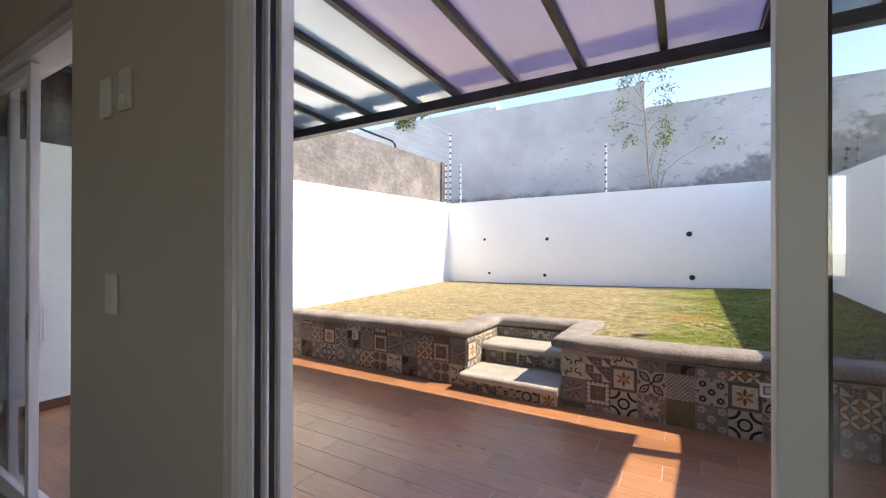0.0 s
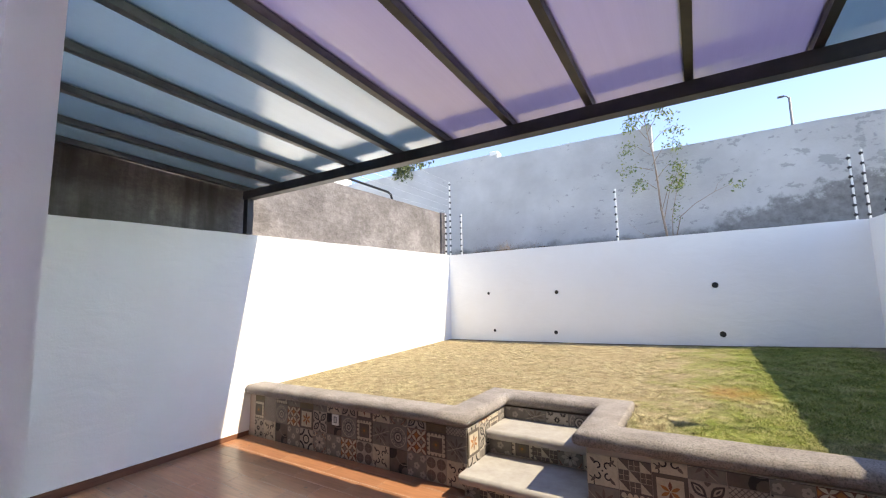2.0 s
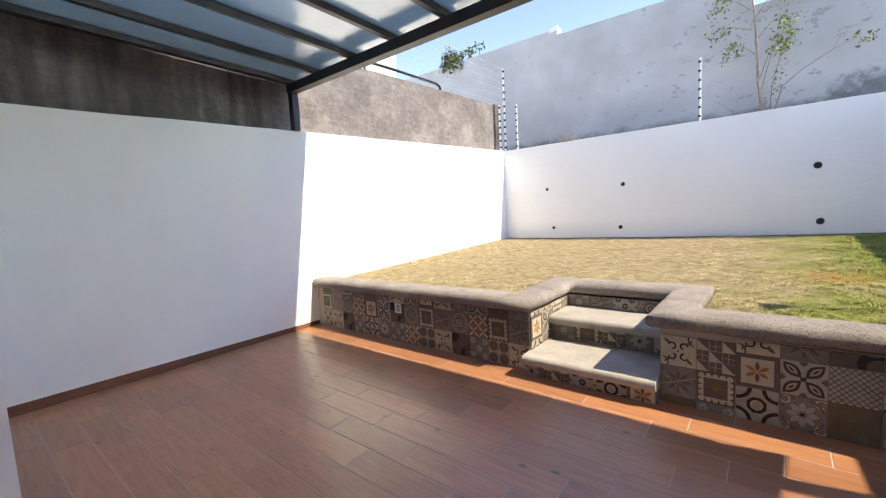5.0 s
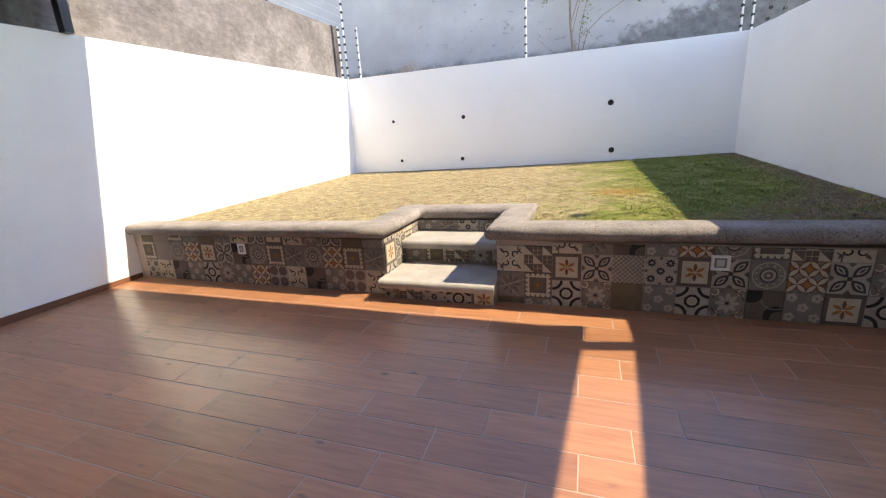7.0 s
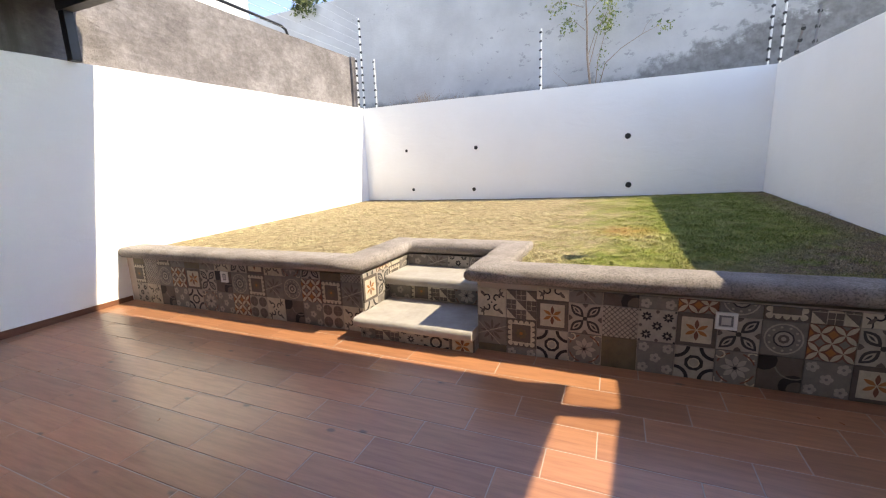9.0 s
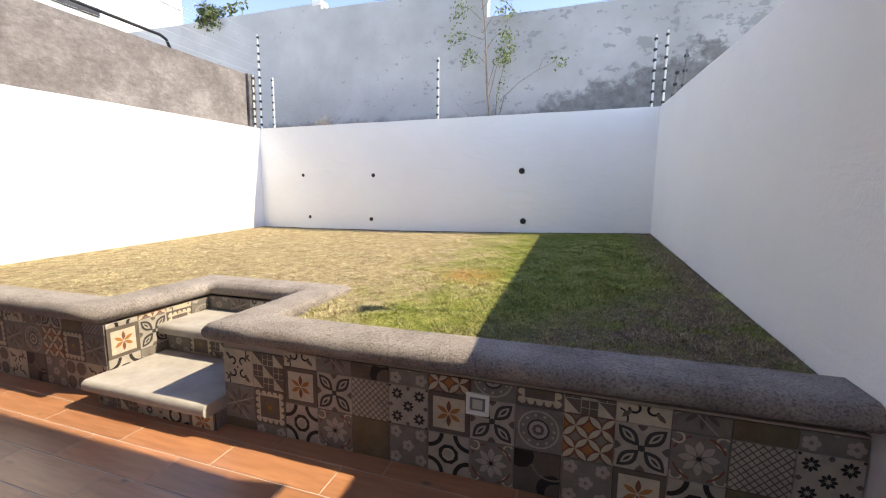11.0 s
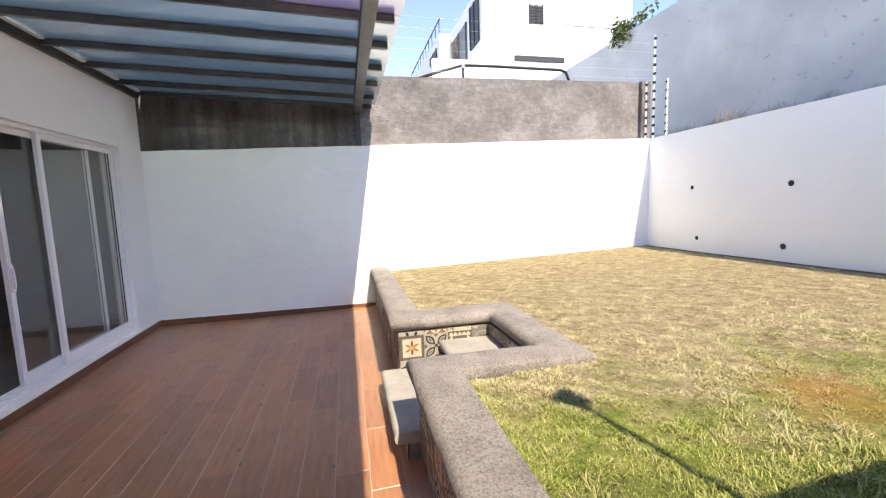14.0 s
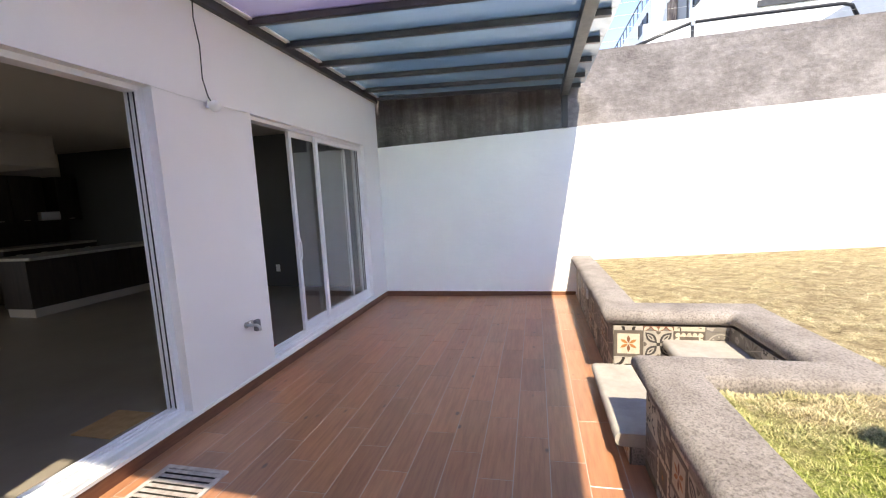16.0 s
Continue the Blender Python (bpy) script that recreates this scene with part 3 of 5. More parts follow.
tagged(wall_with_openings("wall_facade", -0.18, 0.0, 0.0, WIDE + 0.15, 0.0, 5.4, (D1, D2), FACADE), "white painted house facade with two sliding doors", "wall", kind="structure")
tagged(wall_with_openings("wall_facade_inside", -0.20, -0.18, -0.1, WIDE + 0.15, INSIDE, 2.65, (D1, D2), ROOM), "grey-beige painted inner face of the facade", "wall", kind="structure")
for nm, lo, hi, m in (("wall_room_west", (-0.25, -6.4, 0.0), (-0.1, -0.2, 2.65), SLATE_ROOM), ("wall_room_east", (6.77, -6.4, 0.0), (6.92, -0.20, 2.65), ROOM), ("floor_room", (-0.25, -6.5, 0.05), (6.9, -0.18, INSIDE), PORCELAIN), ("ceiling_room", (-0.25, -6.55, 2.65), (6.92, -0.18, 2.85), ROOM), ("roof_house", (-0.25, -6.55, 5.2), (6.92, 0.02, 5.4), FACADE), ("wall_upper_back", (-0.25, -6.55, 2.85), (6.92, -6.4, 5.2), FACADE), ("wall_upper_west", (-0.25, -6.4, 2.85), (-0.1, -0.18, 5.2), FACADE), ("wall_upper_east", (6.77, -6.4, 2.85), (6.92, -0.18, 5.2), FACADE)):
    ob = box(nm, lo, hi, m, bevel=0)
    tagged(ob, {"floor_room": "polished beige porcelain floor of the room", "ceiling_room": "plain plastered ceiling of the room", "roof_house": "flat roof slab of the white house"}.get(nm, "plain painted wall of the house"), nm.split("_")[0], kind="structure")

# this opening is out of view and assumed, added to let light into the room
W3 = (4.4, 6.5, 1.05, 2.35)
tagged(wall_with_openings("wall_room_south", -6.55, -6.4, -0.25, 7.0, 0.0, 2.65, (W3,), ROOM), "painted end wall of the room with an added, unseen window opening", "wall", kind="structure")
# area lamp added in the opening to brighten the room
wl = bpy.data.lights.new("room_fill_light", "AREA")
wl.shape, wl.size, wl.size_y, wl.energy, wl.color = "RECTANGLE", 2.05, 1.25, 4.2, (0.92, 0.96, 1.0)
new("room_fill_light", wl).matrix_world = look((5.45, -6.47, 1.7), (5.45, 0.0, 1.5))

# white kerbs under the doors and the brown skirting
for a, c in ((0.0, D2[1] + 0.39),):
    ob = box("skirting_facade", (a + 0.014, 0.0, 0.0), (c, 0.012, 0.082), SKIRT, bevel=0.002)
    tagged(ob, "brown porcelain skirting along the facade", "skirting", kind="structure")
tagged(box("skirting_west", (0.0, 0.0, 0.0), (0.012, FACE, 0.082), SKIRT, bevel=0.002), "brown porcelain skirting along the white wall", "skirting", kind="structure")
tagged(box("skirting_east", (WIDE - 0.012, 0.014, 0.0), (WIDE, FACE, 0.082), SKIRT, bevel=0.002), "brown porcelain skirting along the white wall", "skirting", kind="structure")

for lo, hi in (((0.012, 0.0, 0.082), (D2[1] + 0.39, 0.014, 0.106)), ((0.0, 0.0, 0.082), (0.008, FACE, 0.094)), ((WIDE - 0.008, 0.014, 0.082), (WIDE, FACE, 0.094))):
    tagged(box("trim", lo, hi, WHITE, bevel=0.002), "white grout bead along the top of the skirting", "trim", kind="structure")


def glazed_leaf(name, x0, x1, y, z0, z1, handle_at=None, label=""):
    """One sliding leaf of an aluminium door, thickness along y round the line y."""
    e = empty(name, ((x0 + x1) / 2, y, z0))
    cx = (x0 + x1) / 2
    t, w = 0.018, 0.048
    for nm, lo, hi in (("stile", (x0, -t, 0), (x0 + w, t, z1 - z0)), ("stile", (x1 - w, -t, 0), (x1, t, z1 - z0)), ("top_rail", (x0 + w, -t + 0.002, z1 - z0 - 0.05), (x1 - w, t - 0.002, z1 - z0)), ("bottom_rail", (x0 + w, -t + 0.002, 0), (x1 - w, t - 0.002, 0.085))):
        box(nm, (lo[0] - cx, lo[1], lo[2]), (hi[0] - cx, hi[1], hi[2]), ALU, e, 0.003)
    g = box("pane", (x0 + w - cx - 0.008, -0.003, 0.078), (x1 - w - cx + 0.008, 0.003, z1 - z0 - 0.042), GLASS, e, 0)
    g.visible_shadow = False
    for nm, lo, hi in (("gasket", (x0 + w - cx, 0.003, 0.085), (x0 + w - cx + 0.008, 0.008, z1 - z0 - 0.05)), ("gasket", (x1 - w - cx - 0.008, 0.003, 0.085), (x1 - w - cx, 0.008, z1 - z0 - 0.05))):
        box(nm, lo, hi, RUBBER, e, 0)
    if handle_at is not None:
        hx = handle_at - cx
        bm = bmesh.new()
        add_box(bm, (hx - 0.02, t, 0.76), (hx + 0.02, t + 0.012, 0.98), 0.004)
        add_box(bm, (hx + 0.004, t + 0.012, 0.79), (hx + 0.018, t + 0.035, 0.95), 0.004)
        part("handle", bm, ALU, e, "white metal pull with a lock")
        cyl("lock", (hx, -t - 0.003, 0.86), (hx, -t, 0.86), 0.006, BLACK_PLASTIC, e, seg=10)
        box("lock_plate", (hx - 0.018, -t - 0.0015, 0.80), (hx + 0.018, -t, 0.92), BRIGHT, e, 0.0005)
    tagged(e, label, "sliding door")
    return e


def door_frame(name, d, label, y=-0.115):
    x0, x1, z0, z1 = d
    e = empty(name, ((x0 + x1) / 2, y, z0))
    cx = (x0 + x1) / 2
    h = z1 - z0
    for nm, lo, hi in (("jamb", (x0 - cx, -0.05, 0), (x0 - cx + 0.035, 0.05, h)), ("jamb", (x1 - cx - 0.035, -0.05, 0), (x1 - cx, 0.05, h)), ("head", (x0 - cx + 0.035, -0.05, h - 0.035), (x1 - cx - 0.035, 0.05, h)), ("sill", (x0 - cx + 0.035, -0.05, 0), (x1 - cx - 0.035, 0.052, 0.022))):
        box(nm, lo, hi, ALU, e, 0.003)
    for yy in (-0.045, -0.004, 0.036):
        box("track", (x0 - cx + 0.035, yy, 0.022), (x1 - cx - 0.035, yy + 0.006, 0.036), ALU, e, 0)
        box("guide", (x0 - cx + 0.035, yy, 0.036), (x0 - cx + 0.05, yy + 0.006, h - 0.035), ALU, e, 0)
        box("guide", (x1 - cx - 0.05, yy, 0.036), (x1 - cx - 0.035, yy + 0.006, h - 0.035), ALU, e, 0)
    for yy in (-0.028, 0.012):
        box("brush_seal", (x0 - cx + 0.035, yy, 0.036), (x0 - cx + 0.040, yy + 0.014, h - 0.035), RUBBER, e, 0)
        box("brush_seal", (x1 - cx - 0.040, yy, 0.036), (x1 - cx - 0.035, yy + 0.014, h - 0.035), RUBBER, e, 0)
    tagged(e, label, "door frame", kind="structure")


door_frame("door_1", D1, "satin aluminium sliding door frame in the facade", -0.10)
door_frame("door_2", D2, "satin aluminium sliding door frame in the facade")
LZ0, LZ1 = D1[2] + 0.037, D1[3] - 0.037
glazed_leaf("fixed_leaf", 0.58, 1.745, -0.0765, LZ0, LZ1, label="fixed glazed aluminium leaf of the sliding door")
glazed_leaf("sliding_leaf", 0.94, 2.195, -0.1165, LZ0, LZ1, 2.17, "half-open glazed aluminium sliding leaf with a pull")
glazed_leaf("fixed_leaf", 4.96, 6.19, -0.0915, LZ0, LZ1, label="fixed glazed aluminium leaf of the sliding door")
glazed_leaf("sliding_leaf", 4.842, 6.10, -0.1315, LZ0, LZ1, 4.867, "open glazed aluminium sliding leaf with a pull")


def wall_plate(name, m, w, h, label, slots=1):
    """A switch or socket plate lying on a surface; m puts its back at the surface, facing local -y."""
    e = empty(name)
    bm = bmesh.new()
    add_box(bm, (-w / 2, -0.009, -h / 2), (w / 2, 0, h / 2), 0.003)
    part("plate", bm, WHITE_PLASTIC, e)
    for i in range(slots):
        zc = (i - (slots - 1) / 2) * h * 0.26
        bm = bmesh.new()
        add_box(bm, (-w * 0.24, -0.012, zc - h * 0.1), (w * 0.24, -0.0085, zc + h * 0.1), 0.001)
        part("rocker", bm, WHITE_PLASTIC, e)
    e.matrix_basis = m
    tagged(e, label, "switch")


for x, z, s in ((3.165, 1.86, 3), (3.295, 1.865, 3), (3.21, 1.245, 2)):
    wall_plate("switch_plate", pose(x, -0.20, z), 0.075, 0.125, "white switch plate on the painted inner wall", s)
wall_plate("socket_plate", pose(-0.1, -1.97, 0.45, 0, 0, 90), 0.075, 0.12, "white socket plate low on the room wall", 2)

# kitchen seen through the open door
e = empty("kitchen_peninsula", (1.0, -4.62, INSIDE))
box("body", (-1.0, -0.3, 0.12), (0.9, 0.2, 0.80), CABINET, e, 0.006)
box("plinth", (-1.0, -0.28, 0), (0.88, 0.215, 0.12), ROOM, e, 0.003)
for i in range(3):
    box("end_panel", (-0.97 + 0.63 * i, 0.2, 0.14), (-0.36 + 0.63 * i, 0.216, 0.78), CABINET, e, 0.004)
tagged(e, "dark wooden kitchen peninsula with a white plinth", "cabinet")
tagged(box("worktop", (-0.1, -4.96, INSIDE + 0.80), (1.98, -4.19, INSIDE + 0.84), WORKTOP, bevel=0.008), "pale stone worktop on the dark peninsula", "worktop")
for i in range(2):
    e = empty("base_cabinet", (-0.09 + 0.7 * i, -6.38, INSIDE))
    box("body", (0, 0, 0), (0.69, 0.58, 0.86), CABINET, e, 0.004)
    for j in (0, 1):
        dr = box("door", (0.01 + 0.34 * j, 0.58, 0.1), (0.335 + 0.34 * j, 0.598, 0.84), CABINET, e, 0.003)
        box("handle", (0.13 + 0.34 * j, 0.598, 0.78), (0.21 + 0.34 * j, 0.615, 0.79), BRIGHT, dr, 0.002)
    tagged(e, "dark wooden kitchen base cabinet with two doors", "cabinet", "kitchen base cabinets")
for x, w in ((-0.09, 0.36), (0.61, 0.69)):
    e = empty("wall_cabinet", (x, -6.38, 1.42))
    box("body", (0, 0, 0), (w, 0.34, 0.78), CABINET, e, 0.004)
    k = 2 if w > 0.5 else 1
    for j in range(k):
        dr = box("door", (0.01 + w / k * j, 0.34, 0.01), (w / k * (j + 1) - 0.01, 0.358, 0.77), CABINET, e, 0.003)
        box("handle", (w / k * (j + 0.5) - 0.04, 0.358, 0.03), (w / k * (j + 0.5) + 0.04, 0.375, 0.04), BRIGHT, dr, 0.002)
    tagged(e, "dark wooden kitchen wall cabinet", "cabinet", "kitchen wall cabinets")
tagged(box("back_worktop", (-0.09, -6.38, INSIDE + 0.86), (1.31, -5.76, INSIDE + 0.90), WORKTOP, bevel=0.006), "pale stone worktop along the kitchen wall", "worktop")
# dark panel added to make the wall behind the worktop darker
tagged(box("splashback", (-0.09, -6.398, INSIDE + 0.90), (1.31, -6.385, 2.2), CABINET, bevel=0), "dark panel added over the wall behind the kitchen worktop", "splashback", kind="structure")
tagged(box("soffit", (1.26, -6.4, 2.21), (3.6, -4.5, 2.65), ROOM, bevel=0), "boxed pale soffit under the kitchen ceiling", "soffit", kind="structure")
e = empty("cooker_hood", (0.29, -6.38, 1.44))
box("canopy", (0.0, 0.0, 0.0), (0.30, 0.40, 0.15), WHITE_PLASTIC, e, 0.012)
box("flue", (0.07, 0.0, 0.15), (0.23, 0.18, 0.76), CABINET, e, 0.006)
box("grease_filter", (0.03, 0.05, -0.004), (0.27, 0.36, 0.0), GREY_PAINT, e, 0)
tagged(e, "small pale cooker hood between the dark wall cabinets", "cooker hood")
# thin tan slab for the orange patch on the room floor
tagged(box("tan_floor_patch", (3.86, -0.56, INSIDE), (4.17, -0.25, INSIDE + 0.006), TAN_PATCH, bevel=0.002), "thin flat tan patch on the room floor", "mat")
tagged(box("red_wedge", (2.60, -0.19, INSIDE), (2.68, -0.15, INSIDE + 0.03), RED_PLASTIC, bevel=0.008), "small red plastic wedge by the door sill", "wedge")

# garden tap and its valve body on the facade
e = empty("garden_tap", (3.2, 0.0, 0.546))
cyl("spout_pipe", (0, 0, 0), (0, 0.07, 0), 0.011, BRIGHT, e)
cyl("flange", (0, 0, 0), (0, 0.008, 0), 0.026, BRIGHT, e)
tube("spout", [(0, 0.05, 0), (0.0, 0.10, 0.004), (0.0, 0.125, -0.012), (0.0, 0.13, -0.04)], 0.012, BRIGHT, e)
bm = bmesh.new()
add_box(bm, (-0.075, 0.045, -0.06), (-0.02, 0.085, 0.035), 0.012)
part("valve_body", bm, GREY_PAINT, e, "grey plastic valve body")
cyl("stem", (0, 0.06, 0), (0, 0.06, 0.04), 0.007, BRIGHT, e)
box("lever", (-0.01, 0.052, 0.04), (0.055, 0.068, 0.046), BRIGHT, e, 0.002)
tagged(e, "metal garden tap with grey valve on the facade", "tap")

# bulb holder that hangs by a cable over the facade
e = empty("cable_lamp", (3.36, 0.0, 2.22))
tube("cable", [(0.045, 0.03, 0.78), (0.05, 0.022, 0.6), (0.03, 0.03, 0.42), (0.028, 0.02, 0.2), (0.012, 0.035, 0.08), (0.0, 0.045, 0.045)], 0.0045, BLACK_PLASTIC, e, 6, "thin black cable")
cyl("socket", (0, 0.02, 0.0), (0, 0.045, 0.045), 0.022, WHITE_PLASTIC, e)
bm = bmesh.new()
bmesh.ops.create_uvsphere(bm, u_segments=20, v_segments=12, radius=0.042, matrix=Matrix.Translation((-0.02, 0.06, 0.015)))
part("bulb", bm, WHITE_PLASTIC, e, "round white bulb", smooth=True)
tagged(e, "white globe bulb hanging by a black cable", "lamp")
tube("cable_line", [(2.93, 0.006, 2.27), (3.15, 0.006, 2.265), (3.36, 0.008, 2.26), (3.6, 0.006, 2.262), (3.84, 0.006, 2.27)], 0.004, WHITE_PLASTIC, None, 6)
tagged(bpy.data.objects["cable_line"], "thin white cable run across the facade", "cable")

# floor drain
e = empty("floor_drain", (4.165, 0.165, 0.0))
bm = bmesh.new()
for lo, hi in (((0, 0, 0.0005), (0.42, 0.03, 0.012)), ((0, 0.38, 0.0005), (0.42, 0.41, 0.012)), ((0, 0.03, 0.0005), (0.03, 0.38, 0.012)), ((0.39, 0.03, 0.0005), (0.42, 0.38, 0.012))):
    add_box(bm, lo, hi, 0.002)
part("rim", bm, GRATE, e)
# flat plate under the slats, its dark colour standing for depth in shade
box("sump", (0.03, 0.03, 0.0005), (0.39, 0.38, 0.003), HOLE, e, 0)
for i in range(9):
    bm = bmesh.new()
    add_box(bm, (-0.0155, 0.03, -0.001), (0.0155, 0.38, 0.001), 0.0006, Matrix.Translation((0.05 + 0.04 * i, 0, 0.0105)) @ pose(0, 0, 0, 0, -10, 0))
    part("slat", bm, GRATE, e)
tagged(e, "square metal floor drain with slanted slats in the terrace", "drain")

# unseen post with a round head on the side wall, guessed from its shadow on the lawn
e = empty("unseen_shadow_post", (6.70, 3.93, right_top(3.93) - 0.004))
cyl("pole", (0, 0, 0), (0, 0, 0.95), 0.015, GREY_PAINT, e, seg=8)
bm = bmesh.new()
add_cyl(bm, (0.045, 0.03, 0.95), (-0.045, -0.03, 1.0), 0.045, 0.07, 18)
part("head", bm, GREY_PAINT, e)
tagged(e, "unseen grey round head on a thin pole, shaped to cast a shadow", "spotlight")

# ---- pergola ----
pg = empty("pergola", (0, 0, 0))
BEAM0, BEAM1 = 2.67, 2.77          # front beam, along y
RAFTERS = [0.03, 0.52, 1.12, 1.70, 2.30, 2.83, 3.42, 4.01, 4.61, 5.22, 5.82, 6.40]


def roof_z(y):
    """Underside of the rafters: the roof falls a little from the house to the front."""
    return 2.876 + 0.036 * (2.72 - y)


def along_roof(name, x0, x1, y0, y1, lo, hi, mat):
    return prism(name, [(y0, roof_z(y0) + lo), (y1, roof_z(y1) + lo), (y1, roof_z(y1) + hi), (y0, roof_z(y0) + hi)], "x", x0, x1, mat, pg)


box("front_beam", (0.0, BEAM0, 2.775), (WIDE - 0.03, BEAM1, 2.872), STEEL, pg, 0.004)
box("wall_beam", (0.0, 0.001, 2.935), (WIDE - 0.03, 0.05, 3.02), STEEL, pg, 0.004)
box("post", (0.004, BEAM0 + 0.01, left_top(2.7) - 0.003), (0.085, BEAM1 - 0.01, 2.775), STEEL, pg, 0.004)
box("post", (WIDE + 0.004, BEAM0 + 0.005, right_top(2.7) - 0.003), (WIDE + 0.10, BEAM1 - 0.005, 2.80), STEEL, pg, 0.004)
for x in RAFTERS:
    along_roof("rafter", x - 0.024, x + 0.024, 0.05, 2.93, 0.0, 0.05, STEEL)
    along_roof("glazing_bar", x - 0.030, x + 0.030, 0.05, 2.96, 0.0625, 0.070, STEEL)
# underside is bent so that its shadow bounds the sunlit strip of floor
prism("edge_rafter", [(0.001, 2.82), (1.05, 2.77), (1.95, 2.70), (2.97, 2.62), (2.97, 2.94), (0.001, 3.04)], "x", WIDE - 0.028, WIDE + 0.012, STEEL, pg)
along_roof("flashing", -0.165, RAFTERS[0] - 0.026, 0.001, 2.93, 0.05, 0.06, STEEL)
xs = RAFTERS + [WIDE - 0.03]
for a, c in zip(xs, xs[1:]):
    blue = c < 2.9 or a > 5.1
    ob = along_roof("roof_sheet", a + 0.004, c - 0.004, 0.004, 2.98, 0.053, 0.061, SHEET_BLUE if blue else SHEET_PURPLE)
    strip_z = roof_z(0.07)
    box("sealing_strip", (a + 0.032, 0.0505, strip_z + 0.034), (c - 0.032, 0.095, strip_z + 0.0495), WHITE_PLASTIC, pg, 0.002)
    tagged(ob, "translucent blue-grey polycarbonate sheet" if blue else "translucent purple polycarbonate sheet")
bm = bmesh.new()
bmesh.ops.create_circle(bm, cap_ends=True, segments=20, radius=0.025, matrix=Matrix.Translation((3.76, 1.20, roof_z(1.2) + 0.0515)) @ pose(0, 0, 0, -2.06, 0, 0))
part("sticker", bm, WHITE_PLASTIC, pg, "round white mark under a sheet")
tagged(pg, "black steel pergola with blue and purple translucent sheets", "pergola")

# ---- raised bed: coping, steps, masonry ----
bed = empty("raised_bed", (0, 0, 0))


def masonry(lo, hi, mat=GROUT):
    return box("core", lo, hi, mat, bed, 0)


masonry((0.0, FACE + 0.012, 0.0), (REC0 - 0.012, FACE + 0.2, 0.50))
masonry((REC1 + 0.012, FACE + 0.012, 0.0), (WIDE, FACE + 0.2, 0.52))
masonry((REC0 - 0.2, FACE + 0.2, 0.0), (REC0 - 0.012, RECB + 0.2, 0.50))
masonry((REC1 + 0.012, FACE + 0.2, 0.0), (REC1 + 0.2, RECB + 0.2, 0.52))
masonry((REC0 - 0.012, RECB + 0.012, 0.0), (REC1 + 0.012, RECB + 0.2, 0.50))


def coping(pts, w, h, name="coping"):
    """A bull-nosed stone coping swept along a mitred path; pts give the centre line and top height."""
    prof = []
    k = 7
    r = h / 2
    for i in range(k + 1):
        a = -math.pi / 2 + math.pi * i / k
        prof.append((w / 2 - r + r * math.cos(a), -r + r * math.sin(a)))
    for i in range(k + 1):
        a = math.pi / 2 + math.pi * i / k
        prof.append((-w / 2 + r * 0.5 + r * 0.5 * math.cos(a), -r + r * math.sin(a)))
    dense = []
    for i, (a, c) in enumerate(zip(pts, pts[1:])):
        run = (Vector(c) - Vector(a)).length
        steps = max(2, int(run / 0.06))
        for s in range(steps):
            d = run * s / steps
            if s and (i > 0 and d < w * 0.62 or i < len(pts) - 2 and run - d < w * 0.62):
                continue
            dense.append((Vector(a).lerp(Vector(c), s / steps), i, s == 0 and i > 0))
    dense.append((Vector(pts[-1]), len(pts) - 2, False))
    bm = bmesh.new()
    rings = []
    for q, i, corner in dense:
        d1 = (Vector(pts[i + 1]) - Vector(pts[i])).to_2d().normalized()
        nrm = Vector((d1.y, -d1.x))
        if corner:
            d0 = (Vector(pts[i]) - Vector(pts[i - 1])).to_2d().normalized()
            n0 = Vector((d0.y, -d0.x))
            nrm = (nrm + n0) / (1 + nrm.dot(n0))
        ring = []
        for u, v in prof:
            co = Vector((q.x + nrm.x * u, q.y + nrm.y * u, q.z + v))
            rough = noise.noise(co * 9.0) * 0.006 + noise.noise(co * 34.0) * 0.003
            co += Vector((nrm.x * rough, nrm.y * rough, rough * 0.7))
            ring.append(bm.verts.new(co))
        rings.append(ring)
    m = len(prof)
    for a, c in zip(rings, rings[1:]):
        for j in range(m):
            bm.faces.new((a[j], c[j], c[(j + 1) % m], a[(j + 1) % m]))
    bm.faces.new(rings[0])
    bm.faces.new(rings[-1][::-1])
    bmesh.ops.recalc_face_normals(bm, faces=bm.faces)
    return part(name, bm, STONE, bed, smooth=True)


CW, CH = 0.275, 0.105
yc = FACE - 0.06 + CW / 2
xl, xr, yb = REC0 + 0.03 - CW / 2, REC1 - 0.075 + CW / 2, RECB - 0.01 + CW / 2
path = [(0.003, yc), (xl, yc), (xl, yb), (xr, yb), (xr, yc), (WIDE - 0.003, yc)]
coping([(x, y, cap_top(x)) for x, y in path], CW, CH)


def tread(x0, x1, y0, y1, top, h, name="step_tread"):
    bm = bmesh.new()
    add_box(bm, (x0, y0, top - h), (x1, y1, top), 0)
    front = [e for e in bm.edges if all(abs(v.co.y - y0) < 1e-4 for v in e.verts) and abs(e.verts[0].co.z - e.verts[1].co.z) < 1e-4]
    bmesh.ops.bevel(bm, geom=front, offset=h * 0.46, segments=9, affect="EDGES", profile=0.5)
    bmesh.ops.subdivide_edges(bm, edges=[e for e in bm.edges if abs(e.verts[0].co.x - e.verts[1].co.x) > 0.3], cuts=14)
    for v in bm.verts:
        v.co += Vector((0, 1, 1)) * noise.noise(v.co * 7) * 0.003
    bmesh.ops.recalc_face_normals(bm, faces=bm.faces)
    return part(name, bm, TREAD, bed, "pale rounded stone step", smooth=False)


STEP1, STEP2 = 0.21, 0.41
tread(REC0 - 0.012, REC1 + 0.004, 2.70, 3.23, STEP1, 0.075)
masonry((REC0, 2.787, 0.0), (REC1, 3.23, STEP1 - 0.076), STONE)
